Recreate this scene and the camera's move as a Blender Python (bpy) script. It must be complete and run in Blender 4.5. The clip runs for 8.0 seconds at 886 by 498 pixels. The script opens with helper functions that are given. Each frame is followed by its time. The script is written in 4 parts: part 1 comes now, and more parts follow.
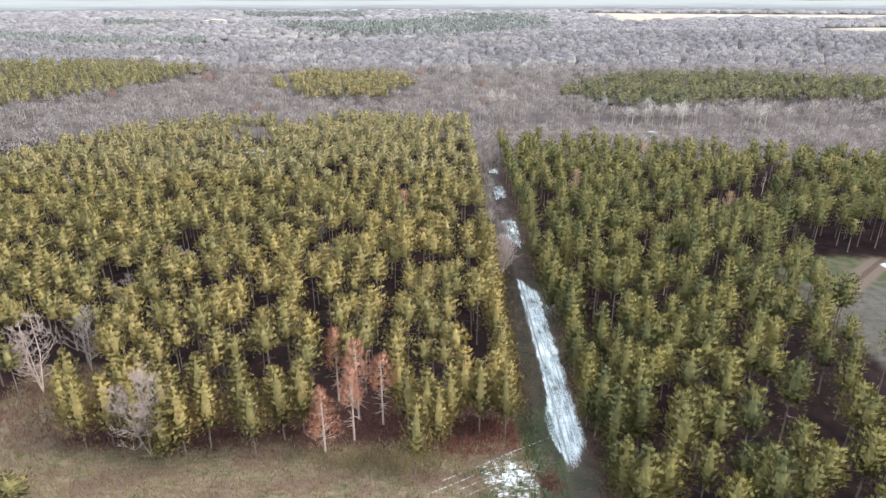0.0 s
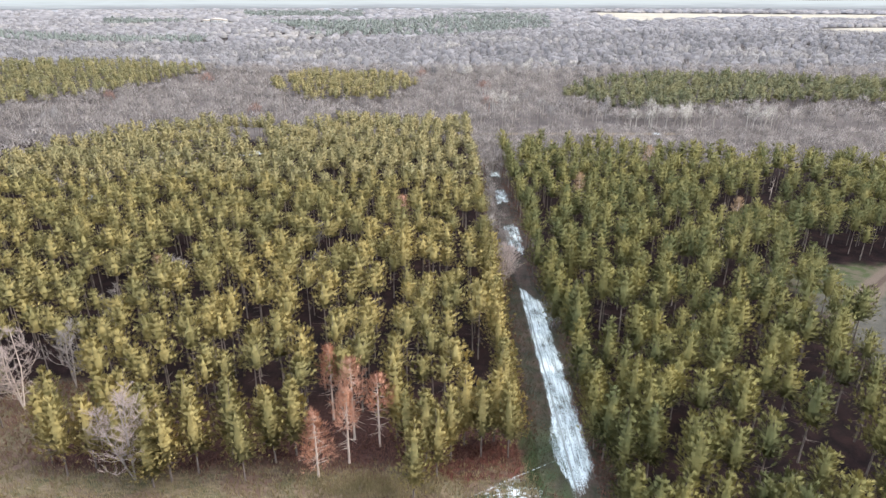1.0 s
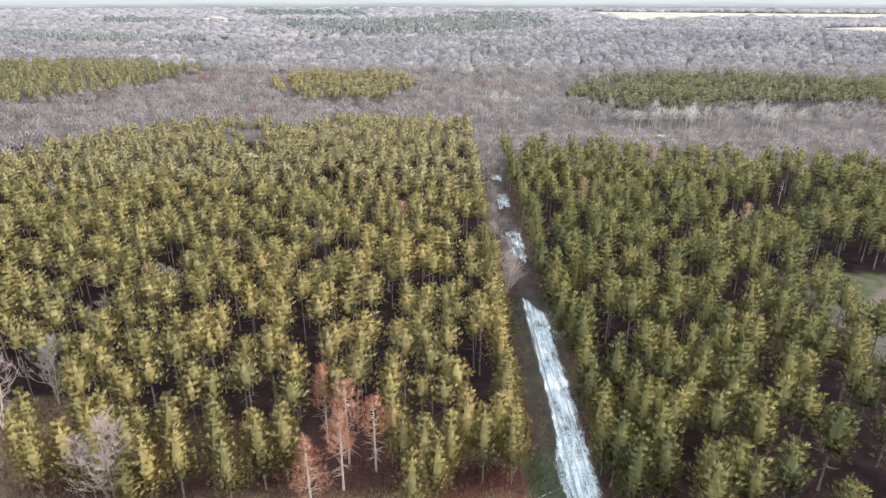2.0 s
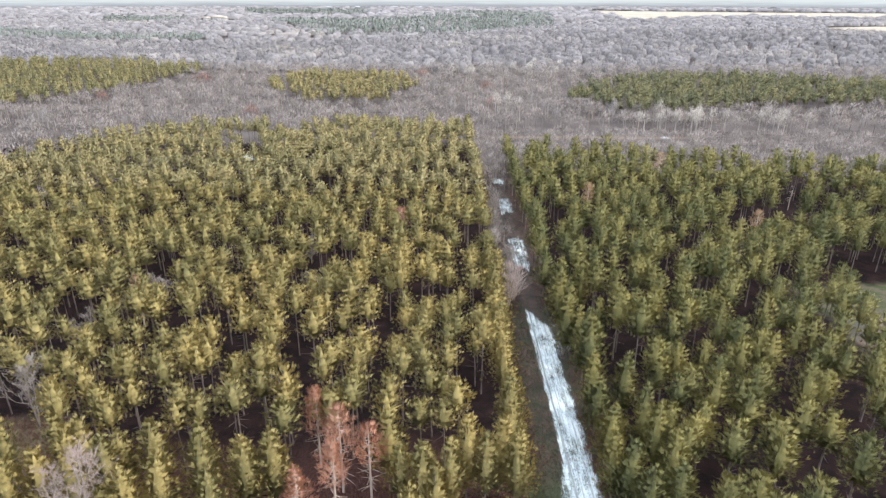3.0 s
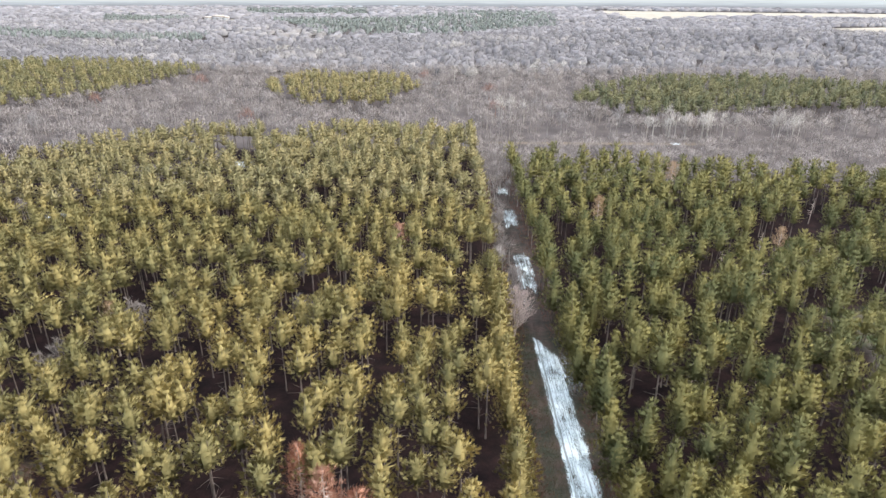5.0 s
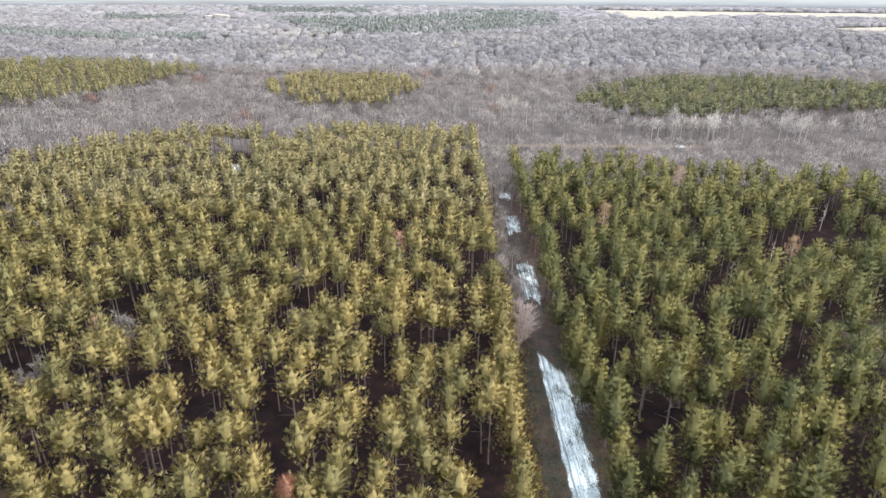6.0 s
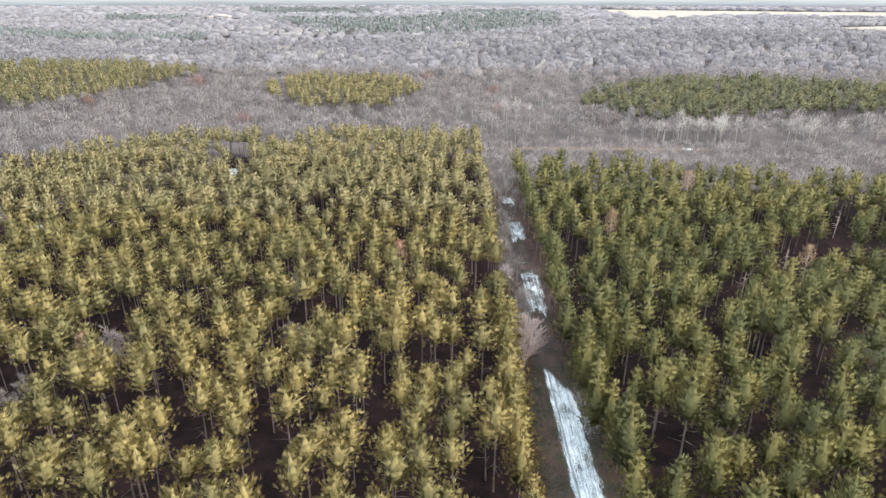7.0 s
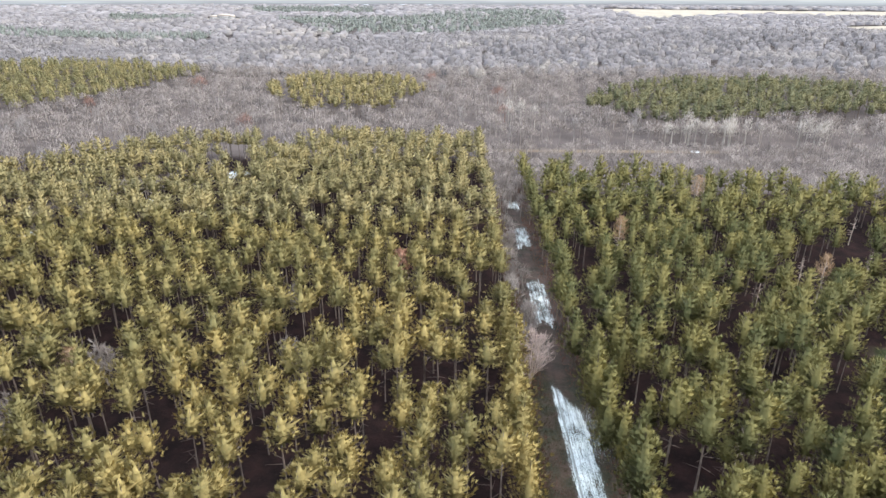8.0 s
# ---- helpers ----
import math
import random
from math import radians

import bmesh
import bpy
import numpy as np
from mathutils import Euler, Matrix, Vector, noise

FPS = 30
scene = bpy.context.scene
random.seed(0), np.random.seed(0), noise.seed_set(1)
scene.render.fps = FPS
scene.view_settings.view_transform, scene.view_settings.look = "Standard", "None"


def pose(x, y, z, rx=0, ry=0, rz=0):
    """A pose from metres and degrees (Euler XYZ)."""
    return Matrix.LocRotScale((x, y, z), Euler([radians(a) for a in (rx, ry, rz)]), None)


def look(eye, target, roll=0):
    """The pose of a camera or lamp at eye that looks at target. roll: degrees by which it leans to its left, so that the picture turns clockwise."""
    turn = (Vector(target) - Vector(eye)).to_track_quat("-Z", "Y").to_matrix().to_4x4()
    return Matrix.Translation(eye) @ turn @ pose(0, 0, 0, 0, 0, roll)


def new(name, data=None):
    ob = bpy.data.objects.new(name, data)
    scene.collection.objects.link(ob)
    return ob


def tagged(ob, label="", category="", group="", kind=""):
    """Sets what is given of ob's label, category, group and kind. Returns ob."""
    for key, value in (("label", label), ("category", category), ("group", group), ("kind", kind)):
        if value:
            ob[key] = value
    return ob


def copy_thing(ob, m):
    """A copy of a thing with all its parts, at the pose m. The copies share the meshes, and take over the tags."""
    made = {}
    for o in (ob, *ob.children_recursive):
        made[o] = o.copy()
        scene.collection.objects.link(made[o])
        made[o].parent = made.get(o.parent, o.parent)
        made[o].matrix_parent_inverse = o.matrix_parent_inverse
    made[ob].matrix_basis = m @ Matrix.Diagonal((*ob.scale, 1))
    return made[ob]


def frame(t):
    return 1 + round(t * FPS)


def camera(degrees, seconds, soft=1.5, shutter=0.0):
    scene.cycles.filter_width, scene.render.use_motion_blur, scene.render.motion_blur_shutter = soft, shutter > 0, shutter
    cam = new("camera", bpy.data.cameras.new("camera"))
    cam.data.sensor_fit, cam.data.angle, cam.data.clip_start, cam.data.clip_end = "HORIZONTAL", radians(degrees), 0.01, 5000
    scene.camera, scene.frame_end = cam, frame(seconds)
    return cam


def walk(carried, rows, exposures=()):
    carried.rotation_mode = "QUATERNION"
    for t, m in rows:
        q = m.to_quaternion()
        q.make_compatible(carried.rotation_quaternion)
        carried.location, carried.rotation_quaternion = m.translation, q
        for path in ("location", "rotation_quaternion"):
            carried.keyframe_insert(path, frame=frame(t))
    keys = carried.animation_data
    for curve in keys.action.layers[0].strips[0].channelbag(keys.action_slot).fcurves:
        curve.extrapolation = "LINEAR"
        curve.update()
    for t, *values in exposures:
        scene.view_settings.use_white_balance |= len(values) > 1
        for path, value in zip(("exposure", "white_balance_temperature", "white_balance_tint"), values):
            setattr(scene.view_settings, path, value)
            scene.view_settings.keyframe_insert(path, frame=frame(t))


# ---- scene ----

# ---------- camera and its walk ----------
cam = camera(72.0, 8.0, soft=1.35)
PATH = [
    (0, (0.16, 5.44, 60.874), (0.158, 7.292, 60.117), -0.1),
    (0.5, (0.167, 7.969, 60.932), (0.164, 9.82, 60.174), -0.0),
    (1, (0.225, 10.43, 61.0), (0.221, 12.281, 60.241), -0.0),
    (1.5, (0.288, 12.95, 61.092), (0.283, 14.8, 60.332), 0.0),
    (3, (0.417, 20.94, 61.457), (0.408, 22.788, 60.692), 0.1),
    (3.5, (0.492, 23.562, 61.571), (0.481, 25.409, 60.805), 0.1),
    (4, (0.519, 26.25, 61.683), (0.507, 28.097, 60.916), 0.2),
    (4.5, (0.528, 28.966, 61.763), (0.514, 30.814, 60.997), 0.2),
    (5, (0.517, 31.705, 61.867), (0.502, 33.552, 61.101), 0.2),
    (6.5, (0.54, 39.64, 62.224), (0.518, 41.486, 61.455), 0.2),
    (7, (0.464, 42.173, 62.326), (0.438, 44.019, 61.557), 0.1),
    (7.5, (0.369, 44.654, 62.409), (0.339, 46.5, 61.639), 0.1),
    (8, (0.341, 47.135, 62.485), (0.305, 48.98, 61.714), 0.1),
]
walk(cam, [(t, look(eye, target, roll)) for t, eye, target, roll in PATH])

# ---------- world and sun: a bright, thinly overcast winter day ----------
SUN_EL, SUN_AZ = radians(46), radians(94)   # azimuth clockwise from +y
world = bpy.data.worlds.new("sky")
scene.world = world
world.use_nodes = True
wn, wl = world.node_tree.nodes, world.node_tree.links
sky = wn.new("ShaderNodeTexSky")
sky.sky_type, sky.sun_disc = "NISHITA", False
sky.sun_elevation, sky.sun_rotation = SUN_EL, SUN_AZ
sky.air_density, sky.dust_density = 1.0, 3.0
veil = wn.new("ShaderNodeMix")               # the cloud sheet takes most of the blue away
veil.data_type = "RGBA"
veil.inputs["Factor"].default_value = 0.75
where = wn.new("ShaderNodeTexCoord")
split = wn.new("ShaderNodeSeparateXYZ")
rise = wn.new("ShaderNodeMath")              # an overcast sky is about three times brighter overhead than at the horizon
rise.operation, rise.use_clamp = "MULTIPLY_ADD", False
rise.inputs[1].default_value, rise.inputs[2].default_value = 12.5, 2.8
tint = wn.new("ShaderNodeVectorMath")
tint.operation = "SCALE"
tint.inputs[0].default_value = (0.92, 1.0, 1.16)
wl.new(where.outputs["Generated"], split.inputs[0])
wl.new(split.outputs["Z"], rise.inputs[0])
wl.new(rise.outputs[0], tint.inputs["Scale"])
wl.new(tint.outputs[0], veil.inputs["B"])
wl.new(sky.outputs["Color"], veil.inputs["A"])
wl.new(veil.outputs["Result"], wn["Background"].inputs["Color"])
wn["Background"].inputs["Strength"].default_value = 0.145
sun_data = bpy.data.lights.new("sun", "SUN")
sun_data.energy, sun_data.angle, sun_data.color = 1.8, radians(24), (1.0, 0.93, 0.80)
sun = new("sun", sun_data)
sun.matrix_world = look((0, 0, 0), (-math.sin(SUN_AZ) * math.cos(SUN_EL), -math.cos(SUN_AZ) * math.cos(SUN_EL), -math.sin(SUN_EL)))
scene.view_settings.exposure = 1.0

# ---------- material helpers ----------


class Nodes:
    """Short spellings for the nodes of one material."""

    def __init__(self, name, rough=0.9, spec=0.2):
        self.mat = bpy.data.materials.new(name)
        self.mat.use_nodes = True
        self.t = self.mat.node_tree
        self.bsdf = self.t.nodes["Principled BSDF"]
        self.bsdf.inputs["Roughness"].default_value = rough
        self.bsdf.inputs["Specular IOR Level"].default_value = spec
        self.geo = self.t.nodes.new("ShaderNodeNewGeometry")
        self.pos = self.geo.outputs["Position"]

    def set(self, socket, v):
        if hasattr(v, "is_linked"):
            self.t.links.new(v, socket)
        elif isinstance(v, tuple) and len(v) == 3 and socket.type == "RGBA":
            socket.default_value = (*v, 1)
        else:
            socket.default_value = v

    def math(self, op, a, b=0.0, c=0.0, clamp=False):
        n = self.t.nodes.new("ShaderNodeMath")
        n.operation, n.use_clamp = op, clamp
        for i, v in enumerate((a, b, c)):
            self.set(n.inputs[i], v)
        return n.outputs[0]

    def noise(self, scale, detail=3.0, rough=0.55, stretch=(1, 1, 1), turn=0.0):
        m = self.t.nodes.new("ShaderNodeMapping")
        m.inputs["Scale"].default_value, m.inputs["Rotation"].default_value = stretch, (0, 0, radians(turn))
        self.t.links.new(self.pos, m.inputs["Vector"])
        n = self.t.nodes.new("ShaderNodeTexNoise")
        n.inputs["Scale"].default_value, n.inputs["Detail"].default_value, n.inputs["Roughness"].default_value = scale, detail, rough
        self.t.links.new(m.outputs[0], n.inputs["Vector"])
        return n.outputs["Fac"]

    def ramp(self, v, lo, hi, a=0.0, b=1.0):
        n = self.t.nodes.new("ShaderNodeMapRange")
        n.interpolation_type = "SMOOTHSTEP"
        for i, x in enumerate((v, lo, hi, a, b)):
            self.set(n.inputs[i], x)
        return n.outputs[0]

    def mix(self, f, a, b):
        n = self.t.nodes.new("ShaderNodeMix")
        n.data_type = "RGBA"
        self.set(n.inputs["Factor"], f)
        self.set(n.inputs["A"], a)
        self.set(n.inputs["B"], b)
        return n.outputs["Result"]

    def xyz(self):
        n = self.t.nodes.new("ShaderNodeSeparateXYZ")
        self.t.links.new(self.pos, n.inputs[0])
        return n.outputs

    def random(self):
        return self.t.nodes.new("ShaderNodeObjectInfo").outputs["Random"]

    def island(self):
        return self.geo.outputs["Random Per Island"]

    def bump(self, height, strength=0.5, dist=0.1):
        n = self.t.nodes.new("ShaderNodeBump")
        n.inputs["Strength"].default_value, n.inputs["Distance"].default_value = strength, dist
        self.set(n.inputs["Height"], height)
        self.t.links.new(n.outputs[0], self.bsdf.inputs["Normal"])

    def done(self, colour, rough=None):
        self.set(self.bsdf.inputs["Base Color"], colour)
        if rough is not None:
            self.set(self.bsdf.inputs["Roughness"], rough)
        return self.mat


def leaf_material(name, a, b, c, spread=0.13, sheen=0.15, through_light=0.2, own=0.0):
    """Needles or twigs: tone a to b from tree to tree, flecked towards c, with some darker older ones; own: how far each loose piece has its own tone."""
    n = Nodes(name, 0.75, sheen)
    tree = n.math("ADD", n.math("MULTIPLY", n.ramp(n.noise(spread, 1.0), 0.34, 0.66), 0.6 * (1 - own)), n.math("MULTIPLY", n.random(), 0.4 * (1 - own)))
    tree = n.math("ADD", tree, n.math("MULTIPLY", n.island(), own))
    old = tuple(v * 0.55 for v in a)
    colour = n.mix(n.ramp(n.island(), 0.45, 0.0, 0.0, 0.25), n.mix(tree, a, b), old)
    colour = n.mix(n.ramp(n.island(), 0.7, 1.0, 0.0, 0.2), colour, c)
    thin = n.t.nodes.new("ShaderNodeBsdfTranslucent")
    both = n.t.nodes.new("ShaderNodeMixShader")
    both.inputs[0].default_value = through_light
    n.t.links.new(colour, thin.inputs["Color"])
    n.t.links.new(n.bsdf.outputs[0], both.inputs[1])
    n.t.links.new(thin.outputs[0], both.inputs[2])
    n.t.links.new(both.outputs[0], n.t.nodes["Material Output"].inputs["Surface"])
    return n.done(colour)


def bark_material(name, a, b):
    n = Nodes(name, 0.9, 0.15)
    g = n.noise(3.0, 4.0, 0.6, (1, 1, 0.25))
    n.bump(g, 0.6, 0.03)
    return n.done(n.mix(n.ramp(g, 0.3, 0.7), a, b))


NEEDLE_OLIVE = leaf_material("needles_olive", (0.235, 0.212, 0.092), (0.445, 0.352, 0.14), (0.50, 0.41, 0.18), 0.15)
NEEDLE_GREEN = leaf_material("needles_green", (0.122, 0.134, 0.06), (0.345, 0.298, 0.11), (0.41, 0.36, 0.148), 0.15)
NEEDLE_BEYOND = leaf_material("needles_beyond", (0.24, 0.23, 0.12), (0.42, 0.352, 0.17), (0.48, 0.41, 0.23), 0.12)
NEEDLE_BLOCK = leaf_material("needles_block", (0.20, 0.20, 0.105), (0.40, 0.33, 0.155), (0.46, 0.39, 0.205), 0.1)
NEEDLE_EAST = leaf_material("needles_blue_green", (0.11, 0.13, 0.08), (0.29, 0.265, 0.135), (0.33, 0.305, 0.165), 0.1)
NEEDLE_DEAD = leaf_material("needles_rust", (0.50, 0.23, 0.135), (0.56, 0.33, 0.24), (0.60, 0.42, 0.33))
# haze over the far pine belts is painted in as pale, bluish needles
NEEDLE_HAZED = leaf_material("needles_hazed", (0.215, 0.24, 0.215), (0.275, 0.295, 0.26), (0.30, 0.315, 0.28), 0.03)
TWIG = leaf_material("twigs_grey", (0.178, 0.154, 0.14), (0.41, 0.366, 0.335), (0.43, 0.388, 0.358), 0.1, 0.05, 0.2, 0.1)
NEEDLE_DYING = leaf_material("needles_fading", (0.40, 0.27, 0.165), (0.47, 0.34, 0.22), (0.52, 0.42, 0.3))
# greyer and bluer than the near twigs: aerial haze put into the colour
TWIG_HAZED = leaf_material("twigs_hazed", (0.17, 0.16, 0.16), (0.335, 0.316, 0.316), (0.35, 0.332, 0.332), 0.035, 0.1, 0.2, 0.1)
TWIG_PALE = leaf_material("twigs_pale", (0.25, 0.232, 0.22), (0.345, 0.32, 0.30), (0.40, 0.37, 0.35), 0.05, 0.1, 0.2)
TWIG_BIRCH = leaf_material("twigs_birch", (0.42, 0.39, 0.35), (0.55, 0.51, 0.455), (0.6, 0.56, 0.5), 0.05, 0.1, 0.2)
TWIG_PINK = leaf_material("twigs_pinkish", (0.36, 0.285, 0.26), (0.50, 0.41, 0.37), (0.54, 0.45, 0.41), 0.05, 0.1, 0.2)
TWIG_RED = leaf_material("twigs_russet", (0.24, 0.14, 0.115), (0.32, 0.20, 0.165), (0.36, 0.25, 0.2), 0.05, 0.1, 0.2)
BRAMBLE = leaf_material("brambles", (0.13, 0.06, 0.045), (0.22, 0.12, 0.09), (0.28, 0.2, 0.15), 0.3)
STRAW = leaf_material("dry_grass", (0.20, 0.165, 0.085), (0.34, 0.27, 0.16), (0.42, 0.35, 0.22), 0.25)
VERGE_GRASS = leaf_material("verge_grass", (0.045, 0.06, 0.025), (0.12, 0.095, 0.06), (0.17, 0.14, 0.09), 0.3)
BARK = bark_material("pine_bark", (0.10, 0.08, 0.07), (0.235, 0.19, 0.165))
BARK_PALE = bark_material("weathered_bark", (0.42, 0.34, 0.28), (0.62, 0.52, 0.45))
BARK_GREY = bark_material("grey_bark", (0.24, 0.20, 0.18), (0.40, 0.35, 0.31))


def ground_colours(n):
    """Needle litter, meadow, verge and woodland floor, laid out over the plan. Returns the colour, x and y."""
    x, y, _ = n.xyz()
    wob = n.math("MULTIPLY", n.math("SUBTRACT", n.noise(0.18, 4.0), 0.5), 9.0)
    wx, wy = n.math("ADD", x, wob), n.math("ADD", y, wob)
    fine, mid, big = n.noise(2.4, 5.0, 0.65), n.noise(0.35, 4.0, 0.6), n.noise(0.05, 3.0)
    # litter is darker than real needles: shade below the crowns is in its colour
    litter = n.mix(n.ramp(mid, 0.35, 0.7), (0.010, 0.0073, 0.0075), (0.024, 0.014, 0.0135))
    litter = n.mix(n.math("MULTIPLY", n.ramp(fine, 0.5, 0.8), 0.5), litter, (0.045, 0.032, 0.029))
    meadow = n.mix(n.ramp(mid, 0.35, 0.68), (0.155, 0.118, 0.08), (0.088, 0.088, 0.047))
    meadow = n.mix(n.math("MULTIPLY", n.ramp(fine, 0.4, 0.75), 0.5), meadow, (0.19, 0.15, 0.105))
    # verge tones hold brown brush and also the pines' shade, painted in
    verge = n.mix(n.ramp(mid, 0.35, 0.65), (0.024, 0.027, 0.016), (0.052, 0.035, 0.026))
    verge = n.mix(n.math("MULTIPLY", n.ramp(fine, 0.45, 0.75), 0.5), verge, (0.085, 0.064, 0.048))
    woods = n.mix(n.ramp(big, 0.35, 0.65), (0.062, 0.053, 0.05), (0.105, 0.09, 0.084))
    woods = n.mix(n.math("MULTIPLY", n.ramp(fine, 0.45, 0.8), 0.4), woods, (0.15, 0.13, 0.12))
    rust = n.mix(n.ramp(fine, 0.35, 0.65), (0.038, 0.019, 0.017), (0.078, 0.043, 0.036))
    litter = n.mix(n.math("MULTIPLY", n.ramp(wy, 98.0, 84.0), n.ramp(x, 14.0, 11.0)), litter, rust)
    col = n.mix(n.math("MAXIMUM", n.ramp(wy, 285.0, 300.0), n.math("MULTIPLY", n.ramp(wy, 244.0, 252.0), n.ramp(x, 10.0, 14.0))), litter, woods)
    lane = n.math("MULTIPLY", n.ramp(x, 11.0, 13.5), n.ramp(x, 27.5, 24.5))
    lane = n.math("MULTIPLY", lane, n.ramp(wy, 262.0, 246.0))
    col = n.mix(lane, col, n.mix(n.ramp(wy, 132.0, 142.0), verge, n.mix(n.ramp(mid, 0.35, 0.65), (0.022, 0.020, 0.014), (0.055, 0.036, 0.03))))
    front = n.math("MULTIPLY", n.ramp(wy, 80.0, 75.5), n.ramp(x, 17.0, 12.0))
    blown = n.noise(2.2, 5.0, 0.7, (0.3, 1.0, 1.0), 8)
    meadow = n.mix(n.math("MULTIPLY", n.ramp(blown, 0.48, 0.66), 0.6), meadow, (0.24, 0.185, 0.125))
    meadow = n.mix(n.math("MULTIPLY", n.ramp(blown, 0.5, 0.36), 0.5), meadow, (0.05, 0.048, 0.028))
    dry = n.mix(n.ramp(n.noise(0.22, 4.0, 0.65, (0.5, 1.0, 1.0)), 0.42, 0.6), meadow, (0.115, 0.078, 0.06))
    nook = n.math("MULTIPLY", n.ramp(wy, 101.0, 95.0), n.math("MULTIPLY", n.ramp(wx, -56.0, -59.0), n.ramp(wx, -74.0, -70.0)))
    front = n.math("MAXIMUM", front, nook)
    col = n.mix(front, col, dry)
    green = n.math("MULTIPLY", n.math("MULTIPLY", n.math("MAXIMUM", n.ramp(wx, 9.0, 13.0), n.math("MULTIPLY", n.ramp(wx, 2.0, 6.0), n.ramp(wy, 76.0, 73.0))), n.ramp(x, 18.5, 16.5)), n.ramp(wy, 92.0, 82.0))
    col = n.mix(n.math("MULTIPLY", green, n.ramp(mid, 0.3, 0.6)), col, (0.034, 0.046, 0.021))
    bracken = n.math("MULTIPLY", n.math("MULTIPLY", n.ramp(wx, -4.0, 0.0), n.ramp(wx, 13.0, 10.0)), n.math("MULTIPLY", n.ramp(wy, 74.5, 76.5), n.ramp(wy, 84.0, 81.0)))
    col = n.mix(n.math("MULTIPLY", bracken, n.ramp(n.noise(0.6, 5.0, 0.7), 0.36, 0.56)), col, n.mix(n.ramp(fine, 0.35, 0.65), (0.048, 0.018, 0.014), (0.105, 0.045, 0.033)))
    field = n.math("MULTIPLY", n.math("MULTIPLY", n.ramp(wx, 77.0, 82.0), n.ramp(wy, 151.0, 146.0)), n.ramp(wy, 88.0, 93.0))
    plough = n.mix(n.ramp(mid, 0.35, 0.65), (0.058, 0.056, 0.047), (0.088, 0.08, 0.067))
    plough = n.mix(n.ramp(wy, 128.0, 136.0), plough, n.mix(n.ramp(mid, 0.4, 0.6), (0.045, 0.056, 0.026), (0.08, 0.07, 0.05)))
    dirt = n.math("ABSOLUTE", n.math("ADD", n.math("MULTIPLY", n.math("SUBTRACT", x, 88.0), -0.656), n.math("MULTIPLY", n.math("SUBTRACT", y, 127.0), 0.754)))
    plough = n.mix(n.ramp(dirt, 3.4, 2.0), plough, n.mix(n.ramp(dirt, 0.4, 0.9), (0.07, 0.052, 0.042), (0.105, 0.083, 0.066)))
    col = n.mix(field, col, plough)
    edge = n.math("MULTIPLY", n.math("MULTIPLY", n.ramp(y, 304.5, 306.0), n.ramp(y, 311.0, 309.5)), n.ramp(x, 122.0, 108.0))
    col = n.mix(n.math("MULTIPLY", edge, n.ramp(x, 14.0, 24.0)), col, (0.15, 0.12, 0.09))
    n.bump(n.math("ADD", fine, n.math("MULTIPLY", mid, 2.0)), 0.6, 0.25)
    return col, x, y, fine


def mouth_snow(n, x, y):
    """Thin broken snow and dragged wheel lines where the track meets the meadow."""
    dx, dy = n.math("SUBTRACT", x, 9.9), n.math("SUBTRACT", y, 71.0)
    mouth = n.math("SUBTRACT", 1.0, n.math("SQRT", n.math("ADD", n.math("POWER", n.math("DIVIDE", dx, 5.2), 2.0), n.math("POWER", n.math("DIVIDE", dy, 5.4), 2.0))))
    streak = n.noise(0.9, 6.0, 0.75, (1.0, 0.6, 1.0))
    snow = n.ramp(n.math("ADD", n.math("MULTIPLY", n.noise(1.0, 5.0, 0.75, (0.5, 1.5, 1.0), -33), 0.6), n.math("ADD", n.math("MULTIPLY", streak, 0.45), n.math("MULTIPLY", mouth, 0.13))), 0.555, 0.70)
    snow = n.math("MULTIPLY", snow, n.ramp(mouth, 0.0, 0.25))
    gap = n.ramp(n.noise(2.2, 5.0, 0.8), 0.44, 0.60)
    for px, py in ((5.0, 73.3), (2.6, 70.6), (7.2, 71.6), (8.2, 70.6), (12.6, 77.6)):
        ax, ay = n.math("SUBTRACT", x, px), n.math("SUBTRACT", y, py)
        off = n.math("ADD", n.math("MULTIPLY", ax, -0.47), n.math("MULTIPLY", ay, 0.883))
        run = n.math("ABSOLUTE", n.math("ADD", n.math("MULTIPLY", ax, 0.883), n.math("MULTIPLY", ay, 0.47)))
        line = n.math("MULTIPLY", n.ramp(n.math("ABSOLUTE", off), 0.13, 0.03), n.ramp(run, 6.5, 5.0))
        snow = n.math("MAXIMUM", snow, n.math("MULTIPLY", n.math("MULTIPLY", line, gap), 0.7))
    return snow, streak


def make_ground_material():
    n = Nodes("ground_cover", 0.95, 0.03)
    col, x, y, fine = ground_colours(n)
    snow, streak = mouth_snow(n, x, y)
    for cx, cy, r in SNOW_CLEARINGS:
        d = n.math("SQRT", n.math("ADD", n.math("POWER", n.math("SUBTRACT", x, cx), 2.0), n.math("POWER", n.math("SUBTRACT", y, cy), 2.0)))
        snow = n.math("MAXIMUM", snow, n.math("MULTIPLY", n.ramp(d, r, r * 0.5), n.ramp(streak, 0.4, 0.5)))
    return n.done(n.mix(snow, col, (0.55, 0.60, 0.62)))


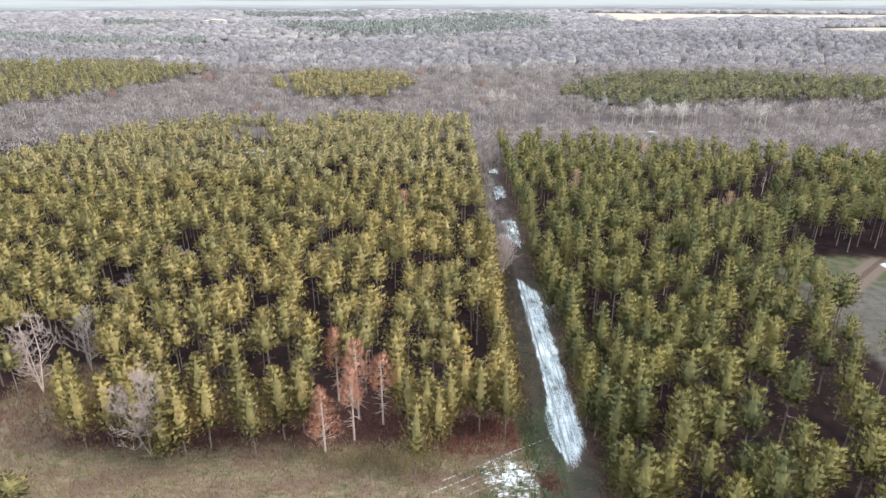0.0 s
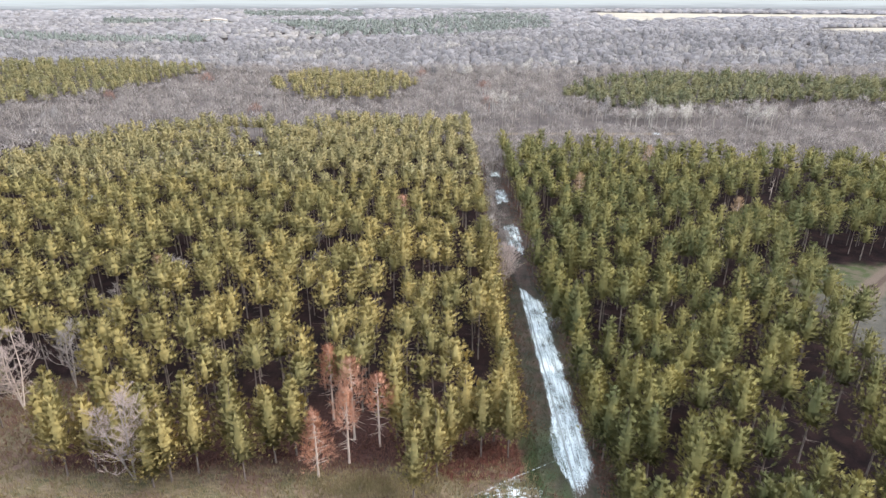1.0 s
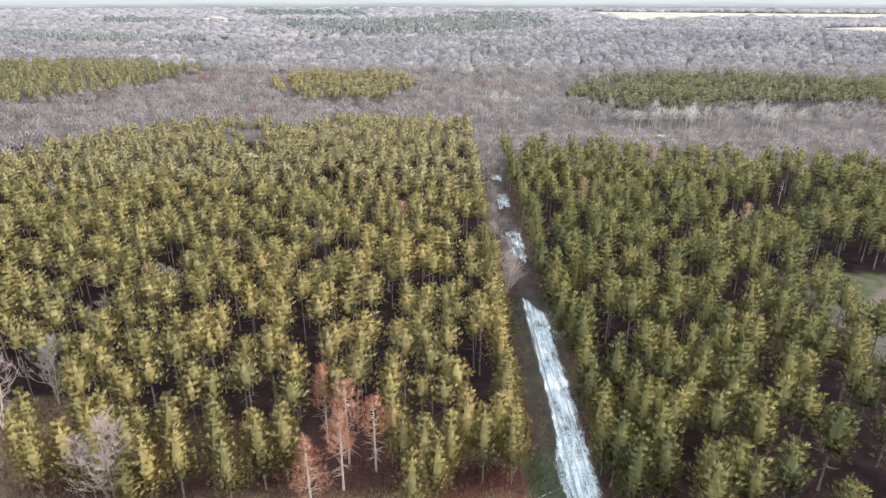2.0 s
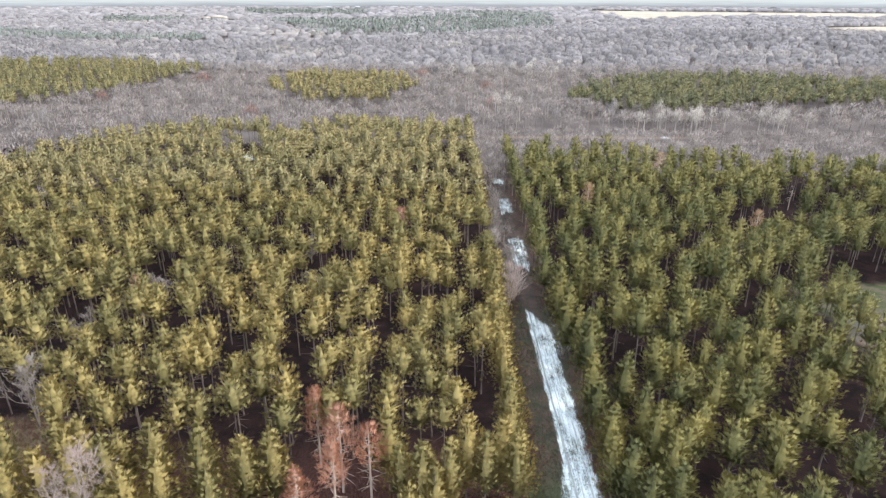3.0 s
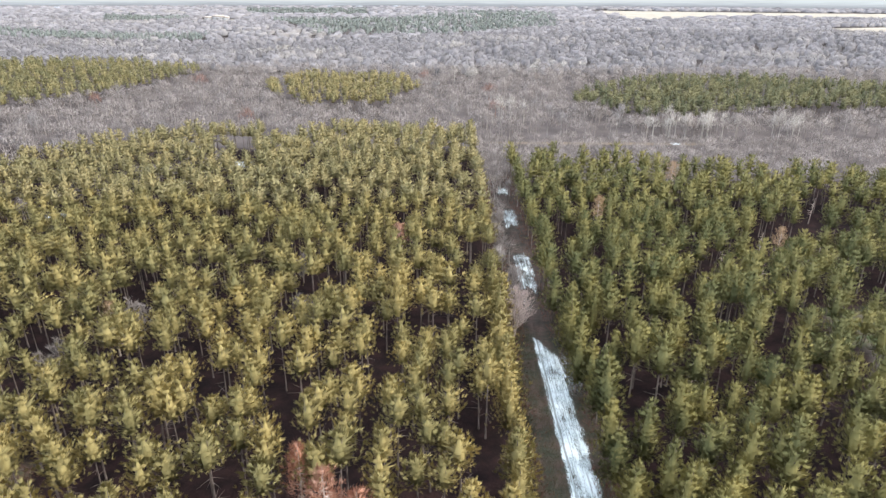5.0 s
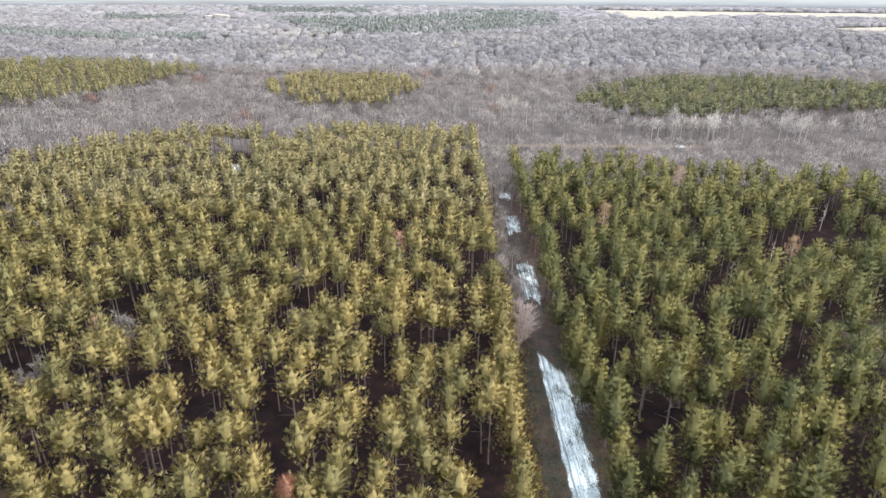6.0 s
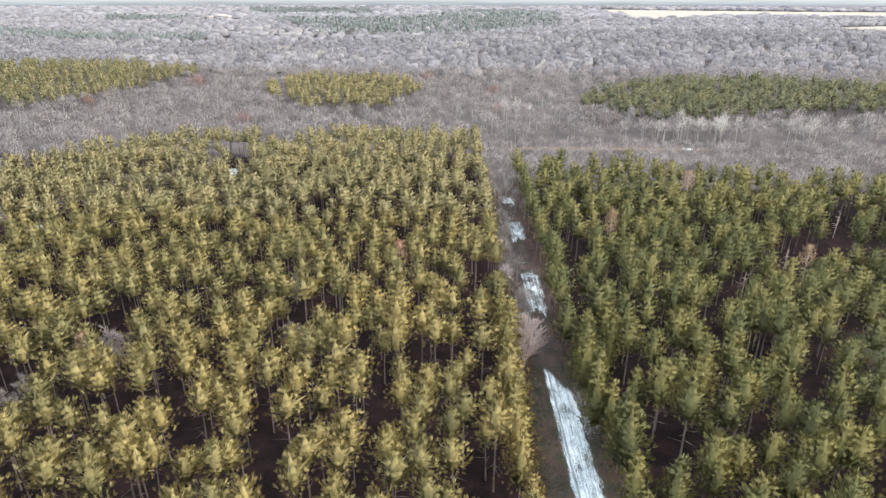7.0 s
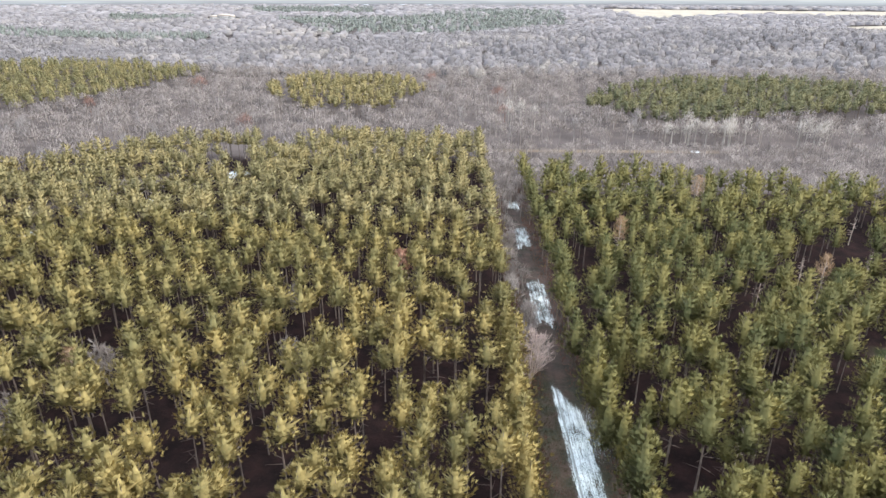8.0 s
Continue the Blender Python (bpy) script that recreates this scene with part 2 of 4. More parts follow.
def make_track_material():
    n = Nodes("snowy_track", 0.85, 0.25)
    col, x, y, fine = ground_colours(n)
    y0 = y
    ruts = n.noise(2.4, 6.0, 0.7, (3.0, 0.05, 1.0))
    patch = n.noise(0.5, 5.0, 0.7, (1.0, 0.4, 1.0))
    speck = n.noise(6.0, 5.0, 0.85, (1.0, 0.55, 1.0))
    wander = n.math("MULTIPLY", n.math("SUBTRACT", n.noise(1.1, 6.0, 0.8, (1.0, 0.25, 1.0)), 0.5), 1.0)
    # the snow widens to the meadow side where the track leaves the stand
    flare = n.math("MULTIPLY", n.ramp(y, 92.0, 83.0), n.math("MULTIPLY", n.ramp(y, 74.0, 81.0), 1.3))
    near_edge, far_edge = n.math("ADD", n.math("ADD", x, flare), n.math("MULTIPLY", wander, 1.4)), n.math("ADD", x, n.math("MULTIPLY", wander, 2.6))
    side = n.math("MULTIPLY", n.ramp(near_edge, 16.3, 17.7), n.ramp(far_edge, 22.7, 20.9))
    # snow lies on the open lengths and is gone under the overhanging crowns
    a = n.math("MULTIPLY", n.ramp(n.math("SUBTRACT", y, n.math("MULTIPLY", n.math("SUBTRACT", x, 18.0), 1.3)), 66.0, 76.0), n.ramp(n.math("ADD", y, n.math("MULTIPLY", n.math("SUBTRACT", x, 18.0), 2.0)), 140.0, 133.0))
    y = n.math("ADD", y, n.math("ADD", n.math("MULTIPLY", n.math("SUBTRACT", patch, 0.5), 16.0), n.math("MULTIPLY", n.math("SUBTRACT", speck, 0.5), 8.0)))
    b = n.math("MULTIPLY", n.ramp(y, 155.0, 159.0), n.ramp(y, 182.0, 176.0))
    c = n.math("MULTIPLY", n.ramp(y, 196.0, 200.0), n.ramp(y, 217.0, 212.0))
    c2 = n.math("MULTIPLY", n.ramp(y, 228.0, 231.0), n.ramp(y, 240.0, 236.0))
    along = n.math("MAXIMUM", a, n.math("MULTIPLY", n.math("MAXIMUM", b, n.math("MAXIMUM", c, c2)), 0.9))
    cover = n.math("ADD", n.math("MULTIPLY", ruts, 0.26), n.math("ADD", n.math("MULTIPLY", patch, 0.30), n.math("MULTIPLY", speck, 0.44)))
    lift = n.math("SUBTRACT", n.math("MULTIPLY", n.math("MULTIPLY", side, along), 0.35), 0.29)
    snow = n.ramp(n.math("ADD", cover, lift), 0.47, 0.60)
    # wheel ruts and the grassy crown between them, worn through to grass
    for cx, half, keep in ((18.0, 0.26, 0.38), (18.9, 0.13, 0.44), (20.25, 0.20, 0.45), (20.9, 0.10, 0.48)):
        d = n.math("ABSOLUTE", n.math("SUBTRACT", n.math("ADD", x, n.math("MULTIPLY", wander, 0.6)), cx))
        snow = n.math("MULTIPLY", snow, n.math("SUBTRACT", 1.0, n.math("MULTIPLY", n.ramp(d, half, half * 0.3), n.ramp(n.math("ADD", n.math("MULTIPLY", patch, 0.6), n.math("MULTIPLY", speck, 0.4)), keep, keep + 0.2, 0.0, 0.7))))
    # crumbs of snow blown off under the first pines
    crumbs = n.math("MULTIPLY", n.math("MULTIPLY", n.ramp(x, 21.2, 21.8), n.ramp(x, 24.6, 23.4)), n.math("MULTIPLY", n.ramp(y0, 116.0, 120.0), n.ramp(y0, 131.0, 127.0)))
    snow = n.math("MAXIMUM", snow, n.math("MULTIPLY", crumbs, n.ramp(speck, 0.53, 0.60)))
    white = n.mix(n.ramp(patch, 0.3, 0.7), (0.40, 0.48, 0.49), (0.60, 0.665, 0.675))
    mouth, _ = mouth_snow(n, x, y0)
    return n.done(n.mix(n.math("MAXIMUM", snow, n.math("MULTIPLY", mouth, n.ramp(x, 16.5, 14.5))), col, white))


SNOW_CLEARINGS = [(-82, 267, 6), (-97, 236, 4), (-118, 205, 4), (104, 308, 2.8), (110, 143, 2.2)]
GROUND, TRACK = make_ground_material(), make_track_material()


def plain_material(name, a, b, scale, rough=0.8):
    n = Nodes(name, rough, 0.2)
    return n.done(n.mix(n.ramp(n.noise(scale, 4.0), 0.3, 0.7), a, b))


STUBBLE = plain_material("stubble_field", (0.25, 0.222, 0.172), (0.33, 0.295, 0.232), 0.02)
WALL_WHITE = plain_material("white_siding", (0.36, 0.355, 0.345), (0.44, 0.43, 0.415), 0.3)
ROOF_TAN = plain_material("pale_roof", (0.38, 0.33, 0.28), (0.48, 0.42, 0.36), 0.4)
ROOF_GREY = plain_material("grey_metal_roof", (0.34, 0.36, 0.38), (0.44, 0.46, 0.48), 0.3, 0.5)
GLASS_DARK = plain_material("dark_window", (0.03, 0.035, 0.04), (0.05, 0.055, 0.06), 1.0, 0.15)

# ---------- mesh helpers ----------


def np_mesh(name, geometry, material):
    """A mesh from arrays of corners, of triangles or quads and, where given, of the corners' normals."""
    verts, faces, *normals = geometry
    me = bpy.data.meshes.new(name)
    k = faces.shape[1]
    me.vertices.add(len(verts))
    me.vertices.foreach_set("co", np.ascontiguousarray(verts, np.float32).ravel())
    me.loops.add(faces.size)
    me.loops.foreach_set("vertex_index", np.ascontiguousarray(faces, np.int32).ravel())
    me.polygons.add(len(faces))
    me.polygons.foreach_set("loop_start", np.arange(0, faces.size, k, dtype=np.int32))
    me.update(calc_edges=True)
    if normals:
        me.normals_split_custom_set_from_vertices(normals[0].astype(np.float32))
    me.materials.append(material)
    return me


def join(pieces):
    """Several geometries as one."""
    vs, fs, ns, at = [], [], [], 0
    for v, f, *n in pieces:
        vs.append(v)
        fs.append(f + at)
        ns += n
        at += len(v)
    return (np.concatenate(vs), np.concatenate(fs), *([np.concatenate(ns)] if len(ns) == len(vs) else []))


def unit(a):
    return a / np.maximum(np.linalg.norm(a, axis=-1, keepdims=True), 1e-6)


def blades(rng, c, d, size, width, k, spread=0.8, up=0.3):
    """k narrow pointed blades from each centre c, fanned about the way d."""
    n = len(c)
    c, d = np.repeat(c, k, 0), np.repeat(d, k, 0)
    size = np.repeat(np.broadcast_to(size, n), k) * rng.uniform(0.6, 1.15, n * k)
    way = unit(d + rng.normal(0, spread, (n * k, 3)) + (0, 0, up))
    face = unit(d) + rng.normal(0, 0.4, (n * k, 3))
    side = unit(np.cross(way, face)) * (np.broadcast_to(width, n).repeat(k)[:, None])
    v = np.stack([c - side - way * size[:, None] * 0.15, c + side - way * size[:, None] * 0.15, c + way * size[:, None]], 1).reshape(-1, 3)
    return v, np.arange(len(v)).reshape(-1, 3)


def tube(points, radii, sides=6):
    """A tapered limb along points, in triangles."""
    p = np.asarray(points, float)
    t = unit(np.gradient(p, axis=0))
    ref = np.where(np.abs(t[:, 2:3]) > 0.8, (1.0, 0, 0), (0, 0, 1.0))
    u = unit(np.cross(t, ref))
    w = np.cross(t, u)
    a = np.arange(sides) * 2 * np.pi / sides
    ring = p[:, None] + (u[:, None] * np.cos(a)[:, None] + w[:, None] * np.sin(a)[:, None]) * np.asarray(radii, float)[:, None, None]
    v = ring.reshape(-1, 3)
    f = []
    for i in range(len(p) - 1):
        for j in range(sides):
            q, r = i * sides + j, i * sides + (j + 1) % sides
            f += [(q, r, r + sides), (q, r + sides, q + sides)]
    return v, np.array(f)


def part(name, geometry, material, parent, label=""):
    me = geometry if isinstance(geometry, bpy.types.Mesh) else np_mesh(name, geometry, material)
    ob = new(name, me)
    ob.parent = parent
    return tagged(ob, label)


def stuff(name, pieces, material, label, category):
    return tagged(new(name, np_mesh(name, join(pieces), material)), label, category, kind="stuff")


def scatter(rng, variants, places, tall, wide):
    """Turned and sized copies of (corners, triangles) variants at places (x, y, z), as one geometry."""
    pick = rng.integers(0, len(variants), len(places))
    out = []
    for k, (v, f, *nv) in enumerate(variants):
        sel = np.flatnonzero(pick == k)
        if not len(sel):
            continue
        a = rng.uniform(0, 2 * np.pi, len(sel))
        ca, sa, p = np.cos(a)[:, None], np.sin(a)[:, None], places[sel]
        w, h = wide[sel][:, None], tall[sel][:, None]
        x = (v[:, 0] * ca - v[:, 1] * sa) * w + p[:, :1]
        y = (v[:, 0] * sa + v[:, 1] * ca) * w + p[:, 1:2]
        z = v[:, 2] * h + p[:, 2:3]
        turned = [np.stack([n[:, 0] * ca - n[:, 1] * sa, n[:, 0] * sa + n[:, 1] * ca, n[:, 2] + 0 * ca], 2).reshape(-1, 3) for n in nv]
        out.append((np.stack([x, y, z], 2).reshape(-1, 3), (f[None] + (np.arange(len(sel)) * len(v))[:, None, None]).reshape(-1, 3), *turned))
    return join(out)


# ---------- trees ----------


def pine_crown(rng, h, radius, base, tiers, limbs, k, long, half, fans=2, puffy=0.5, heart=0.4, shade=0.6, span=0.9):
    """A crown of whorled limbs that rise more towards the top, each with a tuft of k blades at its tip and pairs of tufts to its sides; base is where it starts, as a share of h."""
    centre, axis, fronds = [], [], []
    up = np.array((0, 0, 1.0))
    skew, lean = rng.uniform(0, 6.28), rng.uniform(0.06, 0.2)
    for i in range(tiers):
        t = (i + rng.uniform(0.25, 0.75)) / tiers
        reach = radius * max(0.16, (1 - t) ** (0.56 + 0.6 * max(0.0, 0.55 - base))) * (0.78 + 0.22 * min(1.0, t * 4.0)) * rng.uniform(0.84, 1.14)
        count = max(3, round(limbs * (0.6 + 0.45 * (1 - t)) + rng.uniform(-0.7, 0.7)))
        turn = rng.uniform(0, 6.28)
        for j in range(count):
            a = turn + (j + rng.uniform(-0.28, 0.28)) * 6.283 / count
            q = reach * rng.uniform(0.68, 1.1) * (1 + lean * math.sin(a - skew))
            rise, z = 0.10 + 0.75 * t, h * (base + (1 - base) * 0.9 * t) + rng.normal(0, 0.13)
            out, side = np.array([math.cos(a), math.sin(a), 0]), np.array([-math.sin(a), math.cos(a), 0])
            centre.append(out * q + up * (z + q * rise))
            axis.append(out + up * (rise + 0.25))
            for swing, share in ((-0.42, 0.8), (0.0, 1.0), (0.42, 0.8)):
                w = q * span * share * rng.uniform(0.85, 1.1)
                to, across = out * math.cos(swing) + side * math.sin(swing), side * math.cos(swing) - out * math.sin(swing)
                fronds.append((to * w * 0.25 - across * w * 0.15 + up * (z - 0.02), to * w + up * (z + w * rise - 0.06), to * w * 0.25 + across * w * 0.15 + up * (z + 0.1)))
            for u, wide in ((0.74, 0.24), (0.46, 0.28))[:fans]:
                for sign in (-1, 1):
                    v = u * rng.uniform(0.85, 1.15)
                    centre.append(out * q * v + side * (sign * wide * q * rng.uniform(0.6, 1.3)) + up * (z + q * rise * v ** 1.3 + rng.normal(0, 0.06)))
                    axis.append(out * 0.75 + side * (sign * 0.6) + up * (rise + 0.3))
    centre.append(up * h * 0.965)
    axis.append(up)
    c, ax = np.repeat(np.array(centre), k, 0), np.repeat(unit(np.array(axis)), k, 0)
    n = len(c)
    ball = unit(rng.normal(0, 1, (n, 3)) + up * 0.2)

    def outward(p):
        return unit(p * (1, 1, 0) + (1e-4, 0, 0)) * 0.6 + up * ((1.05 + shade) * np.clip((p[:, 2:] / h - base) / (1 - base), 0, 1) - shade)

    round_to = unit(ball * puffy + outward(c) + rng.normal(0, 0.06, (n, 3)))
    way = unit(ax * 0.9 + ball * 0.65 + up * 0.4)
    grow = rng.uniform(0.6, 1.25, n)
    needles = spray(c + ball * long * 0.4, way, round_to, long * grow, half * grow, 0.45)
    # the limbs' own narrow sprays of older needles, and the thick growth round the stem
    fan = np.array(fronds).reshape(-1, 3)
    fans_made = (fan, np.arange(len(fan)).reshape(-1, 3), unit(outward(fan) - up * 0.35 + rng.normal(0, 0.1, fan.shape)))
    sides = 5
    a, q = np.meshgrid(np.arange(sides) * 6.283 / sides, np.array([0.0, 0.4, 0.95]))
    a, q = a.ravel(), q.ravel()
    wide = radius * heart * np.array([0.3, 0.36, 0.01]).repeat(sides) * rng.uniform(0.8, 1.2, 3 * sides)
    v = np.stack([np.cos(a) * wide, np.sin(a) * wide, h * (base + 0.02 + (1 - base) * 0.92 * q)], 1)
    f = [(i * sides + j, i * sides + (j + 1) % sides, (i + 1) * sides + (j + 1) % sides, (i + 1) * sides + j) for i in range(2) for j in range(sides)]
    f = [t for w in f for t in ((w[0], w[1], w[2]), (w[0], w[2], w[3]))]
    return join([needles] + ([fans_made, (v, np.array(f), unit(outward(v)))] if heart else []))


def spray(root, way, round_to, long, half, tail):
    """Pointed blades from roots along ways, facing round_to, with round_to as their normals."""
    side = unit(np.cross(way, round_to)) * half[:, None]
    back = way * long[:, None] * tail
    v = np.stack([root - side - back, root + way * long[:, None], root + side - back], 1)
    flip = np.einsum("ij,ij->i", np.cross(v[:, 1] - v[:, 0], v[:, 2] - v[:, 0]), round_to) < 0
    v[flip] = v[flip][:, ::-1]
    return v.reshape(-1, 3), np.arange(len(v) * 3).reshape(-1, 3), np.repeat(round_to, 3, 0)


def pine_trunk(rng, h, r0, sides=7):
    zs = np.array([0, 0.06, 0.3, 0.6, 0.85, 0.98]) * h
    bend = rng.normal(0, 0.12, 2)
    pts = np.stack([bend[0] * (zs / h) ** 2 * 2, bend[1] * (zs / h) ** 2 * 2, zs], 1)
    return tube(pts, np.array([1.25, 1.0, 0.86, 0.62, 0.32, 0.06]) * r0, sides)


def snags(rng, h, lo, hi, n, length):
    """Short dead side limbs on a trunk."""
    out = []
    for _ in range(n):
        z, a, q = h * rng.uniform(lo, hi), rng.uniform(0, 6.28), length * rng.uniform(0.5, 1.1)
        q *= min(1.0, 1.6 * (1 - z / h) + 0.1)
        e = np.array([math.cos(a) * q, math.sin(a) * q, rng.uniform(-0.15, 0.2) * q])
        out.append(tube([(0, 0, z), e * 0.5 + (0, 0, z), e + (0, 0, z)], (0.045, 0.03, 0.008), 3))
    return out


rng = np.random.default_rng(7)


def make_pine(needles, h, radius, base, label, seed):
    r = np.random.default_rng(seed)
    ob = tagged(new("pine_tree"), label, "tree", "plantation pines")
    part("trunk", join([pine_trunk(r, h, 0.135)] + snags(r, h, 0.25, max(base + 0.1, 0.4), 9, radius * 0.55)), BARK, ob)
    part("crown", pine_crown(r, h, radius, base, round((1 - base) * h / 0.86), 6.4, 11, 0.36, 0.058, 2, 0.3, 0.5, 0.3, 0.66), needles, ob)
    return ob


def make_dead_pine(h, radius, base, seed, label, dry=NEEDLE_DEAD):
    r = np.random.default_rng(seed)
    ob = tagged(new("dead_pine"), label, "tree", "dead pines")
    limbs = snags(r, h, 0.2, 0.93, 54, radius * 0.78)
    part("trunk", join([pine_trunk(r, h, 0.17)] + limbs), BARK_PALE, ob, "bleached bare trunk with dead limbs")
    part("crown", pine_crown(r, h, radius, base, round((1 - base) * h / 0.7), 6.0, 11, 0.48, 0.026, 2, 0.5, 0.0), dry, ob, "dry rust-coloured needles")
    return ob


def bare_limbs(r, h, spread, r0=0.15):
    """A leafless broadleaf: two or three stems from the foot, rising limbs off each, branches off those and sprays of twigs."""
    thick, thin, tips, ways = [], [], [], []

    def curve(p, way, length, rad, lift, sides, out):
        w = unit(way + r.normal(0, 0.1, 3))
        mid = p + w * length * 0.5
        end = mid + unit(w + np.array((0, 0, lift)) + r.normal(0, 0.12, 3)) * length * 0.5
        out.append(tube([p, mid, end], (rad, rad * 0.68, rad * 0.3), sides))
        return lambda u: p + (mid - p) * min(1, 2 * u) + (end - mid) * max(0, 2 * u - 1)

    stems, first = int(r.integers(2, 4)), r.uniform(0, 6.28)
    for j in range(stems):
        a, tall = first + j * 6.283 / stems, h * r.uniform(0.78, 1.0)
        stem = curve(np.zeros(3), np.array([math.cos(a) * spread * 0.2, math.sin(a) * spread * 0.2, 1.0]), tall, r0 * r.uniform(0.7, 1.0), 0.5, 6, thick)
        for i in range(17):
            u = 0.16 + 0.8 * (i + r.uniform(0, 1)) / 17
            b = r.uniform(0, 6.28)
            length = tall * 0.46 * (1.05 - u) ** 0.6 * r.uniform(0.6, 1.1)
            limb = curve(stem(u), np.array([math.cos(b), math.sin(b), 0.55]), length, 0.05 * (1.2 - u), 0.55, 4, thick)
            for v in r.uniform(0.25, 1.0, 6):
                c = r.uniform(0, 6.28)
                way = np.array([math.cos(c), math.sin(c), 0.6])
                branch = curve(limb(v), way, length * 0.4 * r.uniform(0.6, 1.2), 0.02, 0.4, 3, thin)
                for g in (0.4, 0.75, 1.0):
                    tips.append(branch(g))
                    ways.append(unit(way + (0, 0, 0.4)))
    thin.append(blades(r, np.array(tips), np.array(ways), 0.85, 0.017, 4, 0.5, 0.3))
    return thick, thin


def make_bare_tree(h, spread, seed, label, bark, twig):
    r = np.random.default_rng(seed)
    ob = tagged(new("bare_tree"), label, "tree", "leafless trees")
    thick, thin = bare_limbs(r, h, spread)
    part("trunk", join(thick), bark, ob)
    part("crown", join(thin), twig, ob, "fine leafless twigs")
    return ob


def woods_crown(r, h, radius, n, length, width, core=0.0):
    """A leafless crown seen from afar: many fine sprays of twigs over a lumpy rounded head, thick within, on a thin stem."""
    ph = r.uniform(0, 6.28, 3)
    tall = r.uniform(0.42, 0.54) * (0.9 if core else 1.0)

    def shell(a, q, s):
        lump = 1 + 0.20 * np.sin(2 * a + ph[0]) + 0.13 * np.sin(3 * a + ph[1]) + 0.08 * np.sin(7 * a + ph[2])
        rise = np.sqrt(np.maximum(0, 1 - q ** 2))
        knob = 1 + 0.10 * np.sin(4 * a + 9 * q + ph[1])
        p = np.stack([np.cos(a) * q * radius * lump * s, np.sin(a) * q * radius * lump * s, h * (0.42 + tall * rise * s * knob)], -1)
        return p, unit(np.stack([np.cos(a) * q, np.sin(a) * q, 1.15 * rise + 0.08], -1))

    p, d = shell(r.uniform(0, 6.283, n), np.sqrt(r.uniform(0, 1, n)), r.uniform(0.74, 1.0, n))
    if core:
        d = unit(d * 0.8 + (0, 0, 0.3))
    way = unit(r.normal(0, 0.45, (n, 3)) + d * 0.6 + (0, 0, 0.3))
    face = unit(d + r.normal(0, 0.18, (n, 3)))
    pieces = [spray(p, way, face, length * r.uniform(0.5, 1.1, n), np.full(n, width), 0.5)]
    if core:
        sides = 6
        levels = np.array([0.02, 0.55, 0.88, 1.0])
        a, q = np.meshgrid(np.arange(sides) * 6.283 / sides, levels)
        v, nv = shell(a.ravel(), q.ravel(), core)
        v += r.normal(0, 0.05, v.shape) * radius
        v[-sides:, 2] -= 0.22 * h
        nv = unit(nv + (0, 0, 0.25))
        f = [(i * sides + k, (i + 1) * sides + k, (i + 1) * sides + (k + 1) % sides, i * sides + (k + 1) % sides) for i in range(len(levels) - 1) for k in range(sides)]
        f = [t for w in f for t in ((w[0], w[1], w[2]), (w[0], w[2], w[3]))]
        pieces.append((v, np.array(f), nv))
    stem = tube([(0, 0, 0), (0, 0, h * 0.6)], (0.022 * h, 0.008 * h), 3)
    pieces.append((*stem, unit(stem[0] * (1, 1, 0) + (0, 0, 0.01))))
    return join(pieces)


# ---------- plan of the land ----------


def far(x, y):
    """Distant ground climbs a little: brings a place of the flat plan forward along its line of sight."""
    d = math.hypot(x, y)
    if d <= 1500:
        return x, y
    k = 66.86 / (47 / d + 0.01324) / d
    return x * k, y * k


def land(x, y):
    d = np.hypot(x, y)
    roll = np.sin(x * 0.011 + 1.3) * np.sin(y * 0.009 + 0.4) * 3.2 + np.sin(x * 0.0041) * np.cos(y * 0.0057 + 1.0) * 10.0
    small = (np.sin(x * 0.21) * np.sin(y * 0.17 + 1) + np.sin(x * 0.077 + 2) * np.sin(y * 0.093)) * 0.10
    return np.clip((d - 1500) * 0.01324, 0, 60) + roll * np.clip((d - 520) / 400, 0, 1) * np.clip((1750 - d) / 500, 0, 1) + small


def inside(poly, x, y):
    hit = np.zeros(len(x), bool)
    for (x0, y0), (x1, y1) in zip(poly, poly[1:] + poly[:1]):
        hit ^= ((y0 > y) != (y1 > y)) & (x < (x1 - x0) * (y - y0) / (y1 - y0 + 1e-9) + x0)
    return hit


def flat(*pts):
    return [far(*p) for p in pts]


LEFT_STAND = [(6.6, 81), (6.6, 297), (-50, 297), (-62, 275), (-72, 272), (-76, 290), (-118, 286), (-138, 252), (-156, 222), (-200, 190), (-200, 110), (-72, 84), (-66, 98), (-58, 98), (-57, 80)]
RIGHT_STAND = [(27.2, 40), (73, 40), (75, 98), (80, 118), (86, 150), (190, 150), (190, 214), (27.2, 247)]
BLOCK_WEST = [(-430, 330), (-430, 535), (-333, 560), (-250, 555), (-186, 520), (-195, 480), (-205, 410), (-240, 340)]
BLOCK_MID = [(-122, 440), (-100, 490), (-30, 480), (-18, 430), (-34, 370), (-76, 370), (-102, 400)]
BLOCK_EAST = [(66, 385), (106, 445), (160, 478), (215, 480), (270, 450), (380, 450), (380, 356), (180, 358), (130, 340), (100, 332), (82, 360)]
FAR_PINES = [
    flat((-800, 1120), (-400, 1110), (-380, 1020), (-720, 1000)),
    flat((-1001, 1919), (-704, 1796), (-640, 1600), (-795, 1521)),
    flat((-953, 3126), (-384, 3105), (-271, 2184), (-700, 2300)),
    flat((-411, 1513), (-125, 1731), (60, 2700), (371, 2438), (250, 1500), (15, 1085), (-211, 1088)),
]
FIELDS = [
    flat((700, 3450), (560, 2150), (490, 1790), (930, 2130), (1340, 1980), (2000, 2900)),
    flat((-700, 1850), (-560, 1850), (-470, 1450), (-580, 1450)),
    flat((800, 1420), (960, 1480), (1200, 1420), (930, 1040), (690, 1010), (660, 1080)),
]
